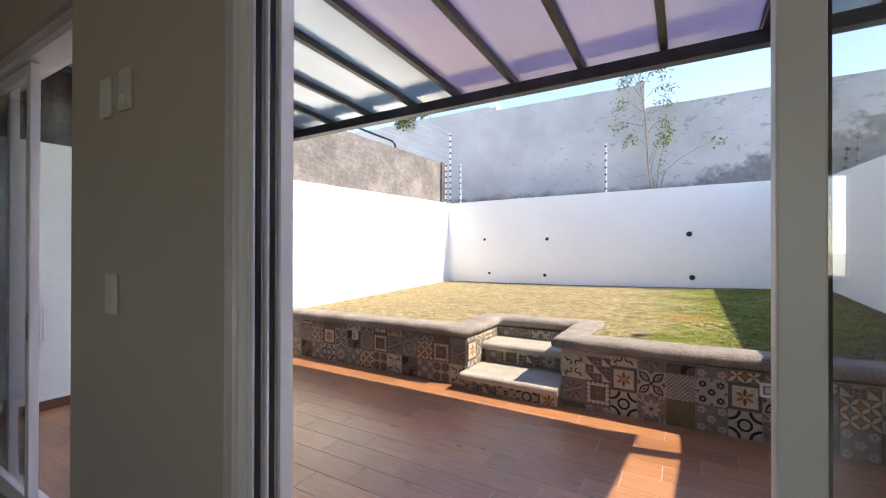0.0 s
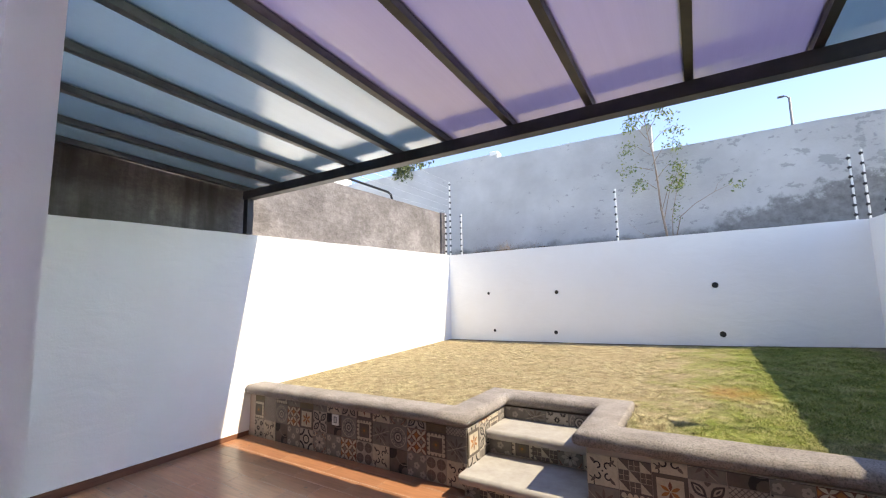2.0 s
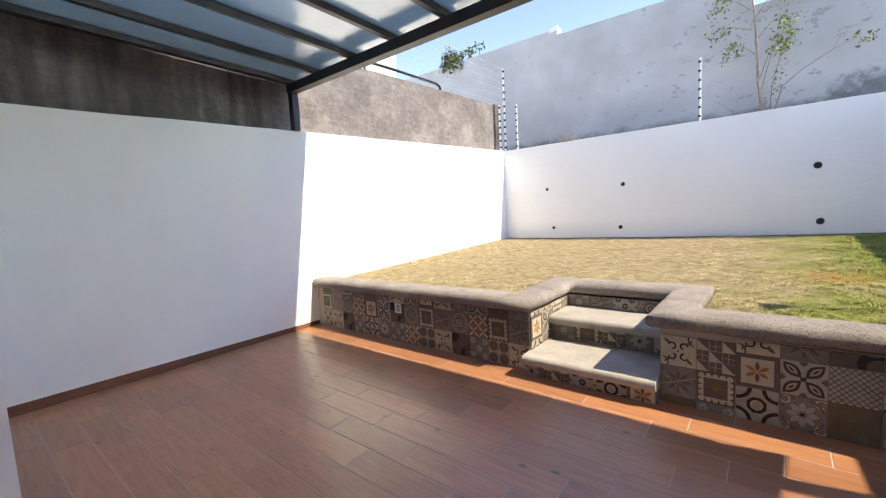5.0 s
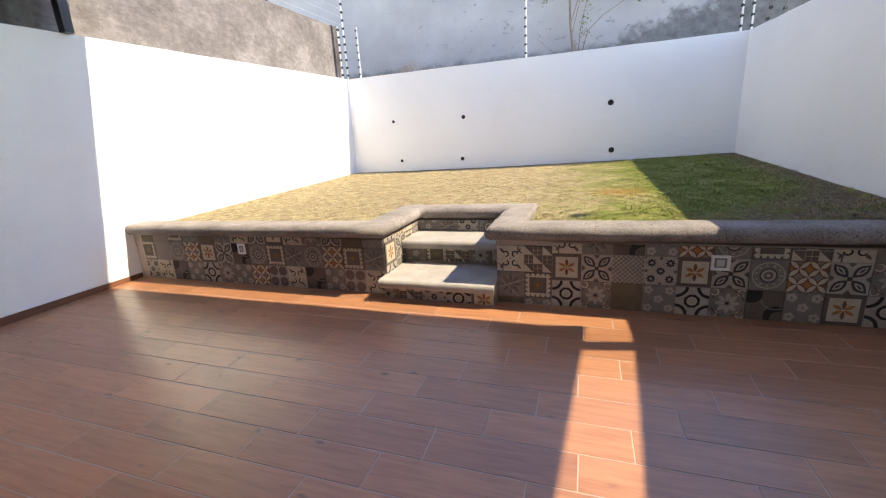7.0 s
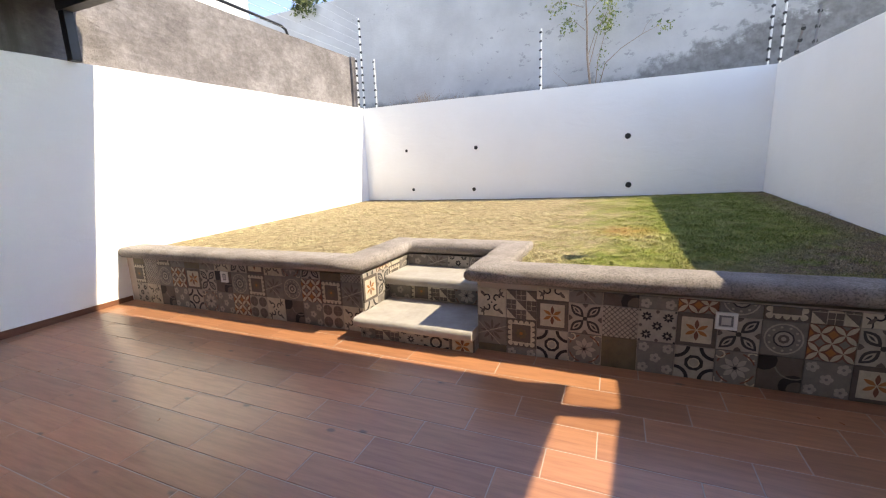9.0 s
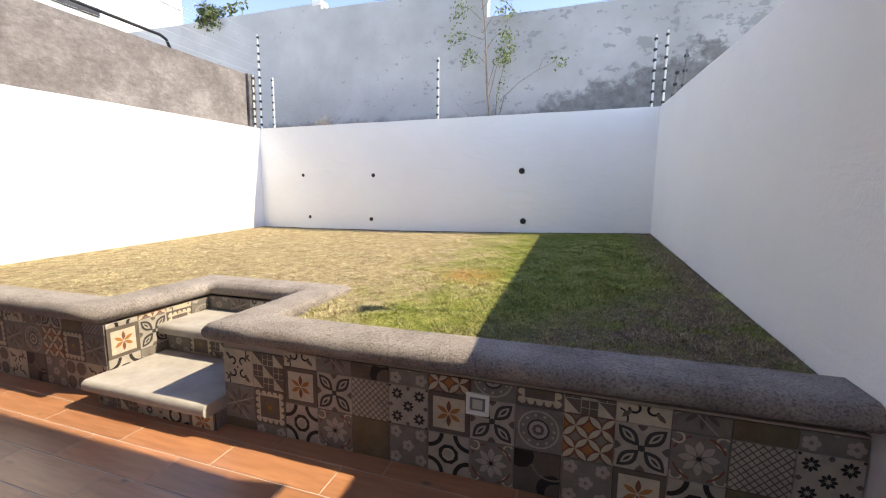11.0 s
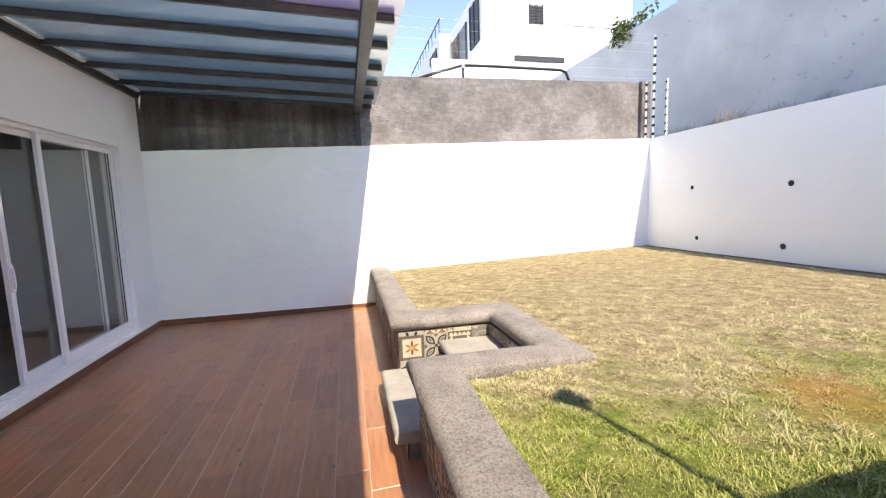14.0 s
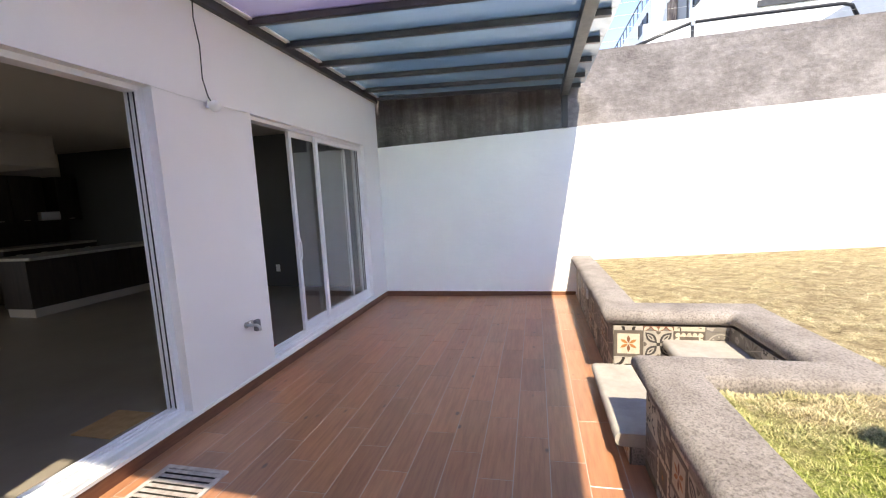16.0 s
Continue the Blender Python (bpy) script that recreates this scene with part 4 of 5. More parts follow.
tread(REC0 + 0.002, REC1 - 0.002, 3.18, RECB + 0.012, STEP2, 0.075)
masonry((REC0, 3.262, STEP1 - 0.07), (REC1, RECB + 0.012, STEP2 - 0.076))
tagged(bed, "raised garden bed with stone coping, tiled front and steps", "raised bed", kind="structure")


# patterned cement-look tiles: flat inlays, a hair proud of the tile's face
def ring_poly(r, k, a0=0.0, cx=0.0, cy=0.0):
    return [(cx + r * math.cos(a0 + 6.2832 * i / k), cy + r * math.sin(a0 + 6.2832 * i / k)) for i in range(k)]


def petal(l0, l1, w, ang, cx=0.0, cy=0.0, k=6):
    pts = []
    for i in range(k + 1):
        s = i / k
        pts.append((l0 + (l1 - l0) * s, w * math.sin(math.pi * s)))
    for i in range(k - 1, 0, -1):
        s = i / k
        pts.append((l0 + (l1 - l0) * s, -w * math.sin(math.pi * s)))
    c, s = math.cos(ang), math.sin(ang)
    return [(cx + x * c - y * s, cy + x * s + y * c) for x, y in pts]


def arc(r, w, a0, a1, cx=0.0, cy=0.0, k=8):
    o = [(cx + (r + w) * math.cos(a0 + (a1 - a0) * i / k), cy + (r + w) * math.sin(a0 + (a1 - a0) * i / k)) for i in range(k + 1)]
    i_ = [(cx + (r - w) * math.cos(a0 + (a1 - a0) * i / k), cy + (r - w) * math.sin(a0 + (a1 - a0) * i / k)) for i in range(k, -1, -1)]
    # as short quads, so that each stays convex
    return [[o[i], o[i + 1], i_[k - i - 1], i_[k - i]] for i in range(k)]


def rect(x0, y0, x1, y1):
    return [(x0, y0), (x1, y0), (x1, y1), (x0, y1)]


def bar(x0, y0, x1, y1, w):
    d = Vector((x1 - x0, y1 - y0)).normalized()
    n_ = Vector((-d.y, d.x)) * w
    return [(x0 + n_.x, y0 + n_.y), (x0 - n_.x, y0 - n_.y), (x1 - n_.x, y1 - n_.y), (x1 + n_.x, y1 + n_.y)]


Q = math.pi / 4


def pattern(kind):
    """The ground colour and the layers (colour, polygon) of a pattern on the square -0.5..0.5."""
    L = []
    if kind == "star":
        L.append(("cream", rect(-0.38, -0.38, 0.38, 0.38)))
        L += [("rust" if i % 3 == 1 else "orange", petal(0.02, 0.32, 0.055, math.pi / 6 + i * math.pi / 3)) for i in range(6)]
        return "taupe", L
    if kind == "leaf":
        for i in range(4):
            L.append(("slate", petal(0.06, 0.62, 0.15, Q + i * 2 * Q)))
            L.append(("light", petal(0.17, 0.53, 0.075, Q + i * 2 * Q)))
            L.append(("slate", petal(0.25, 0.47, 0.028, Q + i * 2 * Q)))
            L.append(("taupe", petal(0.36, 0.60, 0.09, i * 2 * Q)))
        L.append(("slate", ring_poly(0.07, 10)))
        return "light", L
    if kind == "octagon":
        for i in range(4):
            L += [("dark", q) for q in arc(0.34, 0.05, math.pi + i * 2 * Q, 1.5 * math.pi + i * 2 * Q, 0.5 * (1 if i in (0, 3) else -1), 0.5 * (1 if i in (0, 1) else -1), 6)]
        L += [("dark", ring_poly(0.25, 8, Q / 2)), ("cream", ring_poly(0.16, 8, 0)), ("light", ring_poly(0.12, 8, 0))]
        return "light", L
    if kind == "scroll":
        for i in range(4):
            sx, sy = (1, 1, -1, -1)[i], (1, -1, -1, 1)[i]
            L += [("dark", q) for q in arc(0.10, 0.025, i * 2 * Q, i * 2 * Q + 4.4, 0.17 * sx, 0.17 * sy, 9)]
            L += [("dark", q) for q in arc(0.22, 0.018, i * 2 * Q + 2.4, i * 2 * Q + 4.4, 0.5 * sx, 0.42 * sy, 6)]
            L.append(("taupe", petal(0.30, 0.56, 0.05, Q + i * 2 * Q)))
        L.append(("dark", ring_poly(0.03, 8)))
        return "cream", L
    if kind == "triangle":
        for i in range(3):
            for j in range(3):
                x, y = -0.5 + i / 3, -0.5 + j / 3
                if (i + j) % 2 == 0:
                    L.append(("cream", [(x, y), (x + 1 / 3, y), (x, y + 1 / 3)]))
                else:
                    L += [("cream", bar(x + 0.16, y, x + 0.16, y + 1 / 3, 0.006)), ("cream", bar(x, y + 0.16, x + 1 / 3, y + 0.16, 0.006))]
        L += [("light", bar(-0.5, y, 0.5, y, 0.008)) for y in (-1 / 6, 1 / 6)] + [("light", bar(x, -0.5, x, 0.5, 0.008)) for x in (-1 / 6, 1 / 6)]
        return "taupe", L
    if kind == "lattice":
        for i in range(-6, 7):
            s = i / 6.5
            L += [("taupe", bar(s - 0.5, -0.5, s + 0.5, 0.5, 0.011)), ("taupe", bar(s - 0.5, 0.5, s + 0.5, -0.5, 0.011))]
        return "light", L
    if kind == "small_star":
        for cx, cy in ((0, 0), (-0.28, 0.28), (0.28, 0.28), (-0.28, -0.28), (0.28, -0.28)):
            L += [("dark", petal(0.03, 0.15, 0.034, i * Q, cx, cy, 4)) for i in range(8)]
        for i in range(4):
            L += [("taupe", petal(0.38, 0.5, 0.05, i * 2 * Q)), ("dark", petal(0.62, 0.70, 0.03, Q + i * 2 * Q))]
        return "light", L
    if kind == "bloom":
        L += [("light", petal(0.07, 0.36, 0.075, i * Q)) for i in range(8)]
        for i in range(4):
            sx, sy = (1, 1, -1, -1)[i], (1, -1, -1, 1)[i]
            L += [("cream", q) for q in arc(0.11, 0.022, 0.6 + i, 5.2 + i, 0.38 * sx, 0.38 * sy, 7)]
            L += [("rust", q) for q in arc(0.46, 0.02, Q - 0.45 + i * 2 * Q, Q + 0.45 + i * 2 * Q, 0, 0, 5)]
        L.append(("dark", ring_poly(0.05, 8)))
        return "grey", L
    if kind == "mandala":
        L += [("light", ring_poly(0.44, 20)), ("grey", ring_poly(0.40, 20))]
        L += [("light", ring_poly(0.035, 6, 0, 0.33 * math.cos(i * Q * 0.75), 0.33 * math.sin(i * Q * 0.75))) for i in range(11)]
        L += [("slate", ring_poly(0.24, 12)), ("light", ring_poly(0.20, 12)), ("taupe", ring_poly(0.13, 8)), ("light", ring_poly(0.06, 8))]
        return "grey", L
    if kind == "circle":
        for i in range(-2, 2):
            for j in range(-2, 3):
                if (i + j) % 2 == 0:
                    L += [("cream", petal(0.0, 0.354, 0.062, a, i * 0.25, j * 0.25)) for a in (Q, -Q)]
                else:
                    cx, cy = i * 0.25 + 0.0, j * 0.25
                    L.append(("orange" if j % 2 else "grey", ring_poly(0.115, 4, 0, cx, cy)))
        return "rust", L
    if kind == "discs":
        for cx, cy in ((-0.25, -0.25), (0.25, -0.25), (-0.25, 0.25), (0.25, 0.25)):
            L.append(("taupe", ring_poly(0.225, 14, 0, cx, cy)))
            L += [("grey", bar(cx - 0.22, cy, cx + 0.22, cy, 0.008)), ("grey", bar(cx, cy - 0.22, cx, cy + 0.22, 0.008))]
        return "light", L
    if kind == "dot":
        for i in range(3):
            for j in range(3):
                L += [("taupe", petal(0.02, 0.07, 0.018, k * 2 * Q, -0.33 + i * 0.33, -0.33 + j * 0.33, 4)) for k in range(4)]
        return "olive", L
    if kind == "marble":
        L += [("taupe", ring_poly(0.34, 12, 0, -0.3, 0.3)), ("dark", ring_poly(0.30, 12, 0, -0.36, 0.36)), ("dark", ring_poly(0.34, 12, 0, 0.34, -0.34)), ("taupe", ring_poly(0.24, 12, 0, 0.42, -0.42))]
        L += [("grey", q) for q in arc(0.42, 0.02, 3.4, 5.6, 0.3, 0.3, 7)]
        return "taupe", L
    if kind == "lace":
        L += [("cream", rect(-0.36, -0.36, 0.36, 0.36)), ("taupe", rect(-0.31, -0.31, 0.31, 0.31))]
        for i in range(5):
            s = -0.36 + i * 0.18
            L += [("cream", ring_poly(0.075, 8, 0, s, 0.38)), ("cream", ring_poly(0.075, 8, 0, s, -0.38)), ("cream", ring_poly(0.075, 8, 0, 0.38, s)), ("cream", ring_poly(0.075, 8, 0, -0.38, s))]
        L += [("olive", petal(0.0, 0.2, 0.07, i * Q)) for i in range(8)] + [("orange", ring_poly(0.06, 8))]
        return "taupe", L
    if kind == "cloud":
        for cx, cy in ((0, 0), (-0.32, 0.32), (0.32, 0.32), (-0.32, -0.32), (0.32, -0.32)):
            L += [("light", ring_poly(0.065, 7, 0, cx + 0.09 * math.cos(i * 1.2566), cy + 0.09 * math.sin(i * 1.2566))) for i in range(5)]
            L.append(("grey", ring_poly(0.04, 6, 0, cx, cy)))
        return "grey", L
    L += [("taupe", petal(0.05, 0.42, 0.05, i * Q)) for i in range(8)] + [("light", bar(-0.5, -0.16, 0.5, 0.2, 0.012)), ("light", bar(-0.5, 0.3, 0.3, -0.5, 0.01))]
    return "grey", L


def clip_poly(poly, x0, y0, x1, y1):
    for axis, lim, sign in ((0, x0, 1), (0, x1, -1), (1, y0, 1), (1, y1, -1)):
        out = []
        for i, a in enumerate(poly):
            c = poly[(i + 1) % len(poly)]
            da, dc = sign * (a[axis] - lim), sign * (c[axis] - lim)
            if da >= 0:
                out.append(a)
            if (da > 0 > dc) or (da < 0 < dc):
                s = da / (da - dc)
                out.append((a[0] + (c[0] - a[0]) * s, a[1] + (c[1] - a[1]) * s))
        poly = out
        if len(poly) < 3:
            return []
    return poly


TILE = 0.2
TILE_MESH = {}


def tile_mesh(kind, cut):
    """The mesh of a tile in its own plane: u along local x, v along local z, face towards local -y. cut: the kept part in units of the tile."""
    key = (kind, cut)
    if key in TILE_MESH:
        return TILE_MESH[key]
    ground_col, layers = pattern(kind)
    g = 0.006
    x0, y0, x1, y1 = (cut[0] + g, cut[1] + g, cut[2] - g, cut[3] - g)
    used = [ground_col] + [k for k in GLAZE_KEYS if k != ground_col and any(c == k for c, q in layers)]
    vs, fs, idx = [], [], []
    e = 0.006
    for u, v, y in [(u, v, 0.0) for u, v in rect(x0 + e, y0 + e, x1 - e, y1 - e)] + [(u, v, 0.0012) for u, v in rect(x0, y0, x1, y1)] + [(u, v, 0.009) for u, v in rect(x0, y0, x1, y1)]:
        vs.append((u * TILE, y, v * TILE))
    fs += [(0, 1, 2, 3)] + [(i, 4 + i, 4 + (i + 1) % 4, (i + 1) % 4) for i in range(4)] + [(4 + i, 8 + i, 8 + (i + 1) % 4, 4 + (i + 1) % 4) for i in range(4)]
    idx += [0] * 9
    for n_, (c, q) in enumerate(layers):
        q = clip_poly(q, x0 + e, y0 + e, x1 - e, y1 - e)
        if len(q) < 3:
            continue
        area = sum(a[0] * b_[1] - b_[0] * a[1] for a, b_ in zip(q, q[1:] + q[:1]))
        if abs(area) < 1e-5:
            continue
        q = q if area > 0 else q[::-1]
        base_i = len(vs)
        vs += [(u * TILE, -0.0003 - 0.00004 * n_, v * TILE) for u, v in q]
        fs.append(tuple(range(base_i, base_i + len(q))))
        idx.append(used.index(c))
    me = bpy.data.meshes.new("tile")
    me.from_pydata(vs, [], fs)
    for k in used:
        me.materials.append(GLAZE[k])
    me.polygons.foreach_set("material_index", idx)
    me.update()
    TILE_MESH[key] = me
    return me


def tile_run(kinds, m, u0, v0, lo, hi, shift=()):
    """Rows of tiles on a plane; m puts local x, z on the plane. Row by row from v0 upwards, cut to the range lo..hi (u, v)."""
    for r, row in enumerate(kinds):
        for i, kind in enumerate(row):
            if kind is None:
                continue
            u, v = u0 + TILE * (i + 0.5), v0 + TILE * (r + 0.5) + (shift[i] if i < len(shift) else 0)
            cut = (max(-0.5, (lo[0] - u) / TILE), max(-0.5, (lo[1] - v) / TILE), min(0.5, (hi[0] - u) / TILE), min(0.5, (hi[1] - v) / TILE))
            if cut[2] - cut[0] < 0.06 or cut[3] - cut[1] < 0.06:
                continue
            ob = new("tile", tile_mesh(kind, tuple(round(c, 2) for c in cut)))
            ob.parent = bed
            ob.matrix_basis = m @ Matrix.Translation((u, 0, v))


NAMES = {"A": "star", "B": "leaf", "C": "octagon", "D": "scroll", "E": "triangle", "F": "lattice", "G": "small_star", "H": "bloom", "I": "mandala", "J": "circle", "K": "dot", "L": "marble", "M": "lace", "N": "cloud", "P": "plain", "R": "discs", ".": None}


def rows_of(*texts):
    return [[NAMES[c] for c in t] for t in texts]


FRONT = pose(0, FACE, 0)
tile_run(rows_of("..CHKNCHLNACKLC", "..ABFGABIJBHFGI", "..DPLNJIMEDPKNF"), FRONT, REC1 + 0.005, 0.034, (REC1 + 0.003, 0.002), (WIDE, 0.515))
tile_run(rows_of("KN", "PM", "DE"), FRONT, REC1 + 0.005, -0.115, (REC1 + 0.003, 0.002), (WIDE, 0.515))
tile_run(rows_of("GDLNCHNJRDLNRDR", "MFIJABLIMPIJMPK", "KFMPKPDBADHBKFP"), FRONT, 0.084, 0.034, (0.12, 0.002), (REC0 - 0.012, 0.505))
tile_run(rows_of("HEGCA"), pose(0, 2.775, 0), REC1 - 1.0 + 0.012, -0.03, (REC0, 0.002), (REC1, STEP1 - 0.078))
tile_run(rows_of("NMEHD"), pose(0, 3.25, 0), REC0 + 0.002, STEP1 - 0.03, (REC0 + 0.002, STEP1 + 0.002), (REC1, STEP2 - 0.078))
tile_run(rows_of("NPGIM"), pose(0, RECB, 0), REC0 + 0.002, STEP2 - 0.06, (REC0 + 0.002, STEP2 + 0.002), (REC1, 0.515))
# cheeks of the recess: one faces +x, the other -x
tile_run(rows_of("CPFK", "ABMI", "CJDN"), pose(REC0, 0, 0, 0, 0, 90), FACE + 0.004, 0.072, (FACE + 0.004, 0.15), (RECB - 0.002, 0.505))
tile_run(rows_of("KDPF", "EINB", "JKGD"), pose(REC1, 0, 0, 0, 0, -90), -RECB + 0.002, 0.05, (-RECB + 0.002, 0.15), (-FACE - 0.012, 0.52))


def floodlight(x, z, w, h):
    e = empty("wall_light", (x, FACE - 0.001, z))
    bm = bmesh.new()
    for lo, hi in (((-w / 2, -0.014, -h / 2), (w / 2, 0, -h / 2 + 0.018)), ((-w / 2, -0.014, h / 2 - 0.018), (w / 2, 0, h / 2)), ((-w / 2, -0.014, -h / 2 + 0.018), (-w / 2 + 0.018, 0, h / 2 - 0.018)), ((w / 2 - 0.018, -0.014, -h / 2 + 0.018), (w / 2, 0, h / 2 - 0.018))):
        add_box(bm, lo, hi, 0.003)
    part("bezel", bm, WHITE_PLASTIC, e)
    box("lens", (-w / 2 + 0.02, -0.009, -h / 2 + 0.02), (w / 2 - 0.02, -0.002, h / 2 - 0.02), GREY_PAINT, e, 0.003)
    box("grille", (-w / 2 + 0.03, -0.011, -h / 2 + 0.028), (w / 2 - 0.03, -0.008, h / 2 - 0.028), BRIGHT, e, 0.002)
    tagged(e, "small square recessed light in the tiled bed front", "light", "lights in the bed front")


floodlight(5.250, 0.407, 0.105, 0.10)
floodlight(1.412, 0.384, 0.085, 0.10)

# ---- terrace floor ----
RISE0, RISE = 1.03, 0.034          # the terrace falls away from the bed as far as RISE0


def floor_z(y):
    return RISE * max(0.0, y - RISE0) / (FACE - RISE0)


fl = prism("floor", [(0.0, -0.1), (FACE + 0.02, -0.1), (FACE + 0.02, floor_z(FACE + 0.02) - 0.0014), (RISE0, -0.0014), (0.0, -0.0014)], "x", -0.05, WIDE + 0.05, GROUT)
tagged(fl, "terrace floor of brown wood-look porcelain planks", "floor", kind="structure")
PL, PW = 0.61, 0.19
plank_cache = {}
for r in range(16):
    y1 = 2.93 - PW * r
    y0 = y1 - PW
    y0, y1 = max(y0, 0.001), min(y1, FACE + 0.01)
    if y1 - y0 < 0.02:
        continue
    off = (0.57, 0.35, 0.155)[r % 3] - PL + 0.006 * ((r * 7) % 5 - 2)
    i = 0
    while off + PL * i < WIDE:
        x0, x1 = max(0.001, off + PL * i), min(WIDE - 0.001, off + PL * (i + 1))
        i += 1
        if x1 - x0 < 0.02:
            continue
        lx, ly = round(x1 - x0, 3), round(y1 - y0, 3)
        if (lx, ly) not in plank_cache:
            g, bv, h = 0.0026, 0.0010, 0.0
            a, c = lx / 2 - g, ly / 2 - g
            q = rect(-a + bv, -c + bv, a - bv, c - bv)
            o = rect(-a, -c, a, c)
            vs = [(u, v, h) for u, v in q] + [(u, v, h - bv) for u, v in o] + [(u, v, -0.012) for u, v in o]
            fs = [(0, 1, 2, 3)] + [(k, 4 + k, 4 + (k + 1) % 4, (k + 1) % 4) for k in range(4)] + [(4 + k, 8 + k, 8 + (k + 1) % 4, 4 + (k + 1) % 4) for k in range(4)]
            me = bpy.data.meshes.new("plank")
            me.from_pydata(vs, [], fs)
            me.materials.append(PLANK)
            plank_cache[(lx, ly)] = me
        ob = new("plank", plank_cache[(lx, ly)])
        ob.parent = fl
        ob.location = ((x0 + x1) / 2, (y0 + y1) / 2, (floor_z(y0) + floor_z(y1)) / 2)
        ob.rotation_euler = (math.atan2(floor_z(y1) - floor_z(y0), y1 - y0), 0, 0)

# ---- lawn ----
def on_bed(x, y):
    if not (0.0 < x < WIDE and FACE + 0.16 < y < DEEP):
        return False
    return not (REC0 - 0.20 < x < REC1 + 0.20 and y < RECB + 0.22)


k, j = 120, 80
vs = [(WIDE * a / k, FACE + 0.1 + (DEEP - FACE - 0.1) * c / j) for c in range(j + 1) for a in range(k + 1)]
fs = []
for c in range(j):
    for a in range(k):
        q = c * (k + 1) + a
        mx, my = vs[q][0] + 0.02, vs[q][1] + 0.02
        if REC0 - 0.05 < mx < REC1 + 0.0 and my < RECB + 0.05:
            continue
        fs.append((q, q + 1, q + k + 2, q + k + 1))
vv = []
for x, y in vs:
    dip = 0.0
    if REC0 - 0.22 < x < REC1 + 0.22 and y < RECB + 0.2 or y < FACE + 0.2:
        dip = -0.05
    vv.append((x, y, ground_z(x, y) + dip + 0.004 * noise.noise(Vector((x * 2.2, y * 2.2, 0))) + 0.002 * noise.noise(Vector((x * 9, y * 9, 3)))))
lawn = mesh_ob("lawn_ground", vv, fs, SOIL, smooth=True)
tagged(lawn, "straw and green lawn ground on the raised bed", "ground", kind="structure")


def blades(count, seed):
    rng = np.random.RandomState(seed)
    x = rng.uniform(0.03, WIDE - 0.03, count)
    y = FACE + 0.2 + (DEEP - 0.23 - FACE) * rng.uniform(0, 1, count) ** 1.35
    ok = ~((x > REC0 - 0.215) & (x < REC1 + 0.215) & (y < RECB + 0.235))
    # thin tufts towards the worn corner, bare rim along the end wall
    patch = np.sin(x * 5.1 + 1.3 * np.sin(y * 3.7)) + np.sin(y * 6.3 + 1.1 * np.sin(x * 4.1)) + rng.normal(0, 0.9, count)
    worn = np.maximum(np.clip((x - 4.7) * 1.2, 0, 1) * np.clip(1 - (y - 3.1 - np.maximum(x - 5.4, 0) * 1.1) * 1.6, 0, 1), np.clip((x - 6.2) * 3.0, 0, 1)) * (0.6 + 0.4 * np.sin(x * 9 + 2 * np.sin(y * 7)) * np.sin(y * 8 + 2 * np.sin(x * 6)))
    ok &= rng.uniform(0, 1, count) > worn * 0.75
    ok &= (patch > -2.5)
    ok &= ~((y > DEEP - 0.12) & (rng.uniform(0, 1, count) < 0.7))
    x, y, patch = x[ok], y[ok], patch[ok]
    u, v = x / WIDE, (y - 3.0) / 4.5
    z = 0.532 + 0.05 * u * (1 - v) + v * (0.151 + 0.115 * u * u) - 0.008
    green = np.clip((x - 3.7) * 0.55 + 0.28 * patch, 0, 1)
    tuft = np.clip(np.sin(x * 7.3 + 2 * np.sin(y * 5.2)) * np.sin(y * 8.1 + 1.7 * np.sin(x * 6.4)), 0, 1) * np.clip((x - 4.6) * 0.9, 0, 1) * np.clip((y - 3.4) * 1.0, 0, 1)
    h = rng.uniform(0.006, 0.016, len(x)) * (0.85 + 1.15 * green * rng.uniform(0.3, 1, len(x)) + 1.3 * tuft) * np.clip(1.0 + 0.35 * np.sin(x * 13 + 3 * np.sin(y * 4.3)) * np.sin(y * 15 + 3 * np.sin(x * 5.1)) + 0.25 * np.sin(x * 31 + 2 * np.sin(y * 23)), 0.5, 2.0)
    a = rng.uniform(0, 6.2832, len(x))
    lean = rng.uniform(0.4, 2.2, len(x)) * h * (1.35 - 0.6 * green)
    w = rng.uniform(0.0009, 0.0023, len(x))
    dx, dy = np.cos(a), np.sin(a)
    n_ = len(x)
    co = np.zeros((n_, 5, 3), np.float32)
    for q, (s, t_, up) in enumerate(((-1, 0, 0), (1, 0, 0), (0.8, 0.45, 0.65), (-0.8, 0.45, 0.65), (0, 1.0, 1.0))):
        co[:, q, 0] = x - dy * w * s + dx * lean * t_
        co[:, q, 1] = y + dx * w * s + dy * lean * t_
        co[:, q, 2] = z + h * up
    f4 = (np.arange(n_) * 5)[:, None] + np.array([[0, 1, 2, 3]])
    f3 = (np.arange(n_) * 5)[:, None] + np.array([[3, 2, 4]])
    me = bpy.data.meshes.new("grass")
    me.from_pydata(co.reshape(-1, 3).tolist(), [], f4.tolist() + f3.tolist())
    me.materials.append(GRASS)
    return me


gr = new("grass", blades(720000, 5))
tagged(gr, "short lawn, straw-dry on one side and green on the other", "grass", kind="stuff")


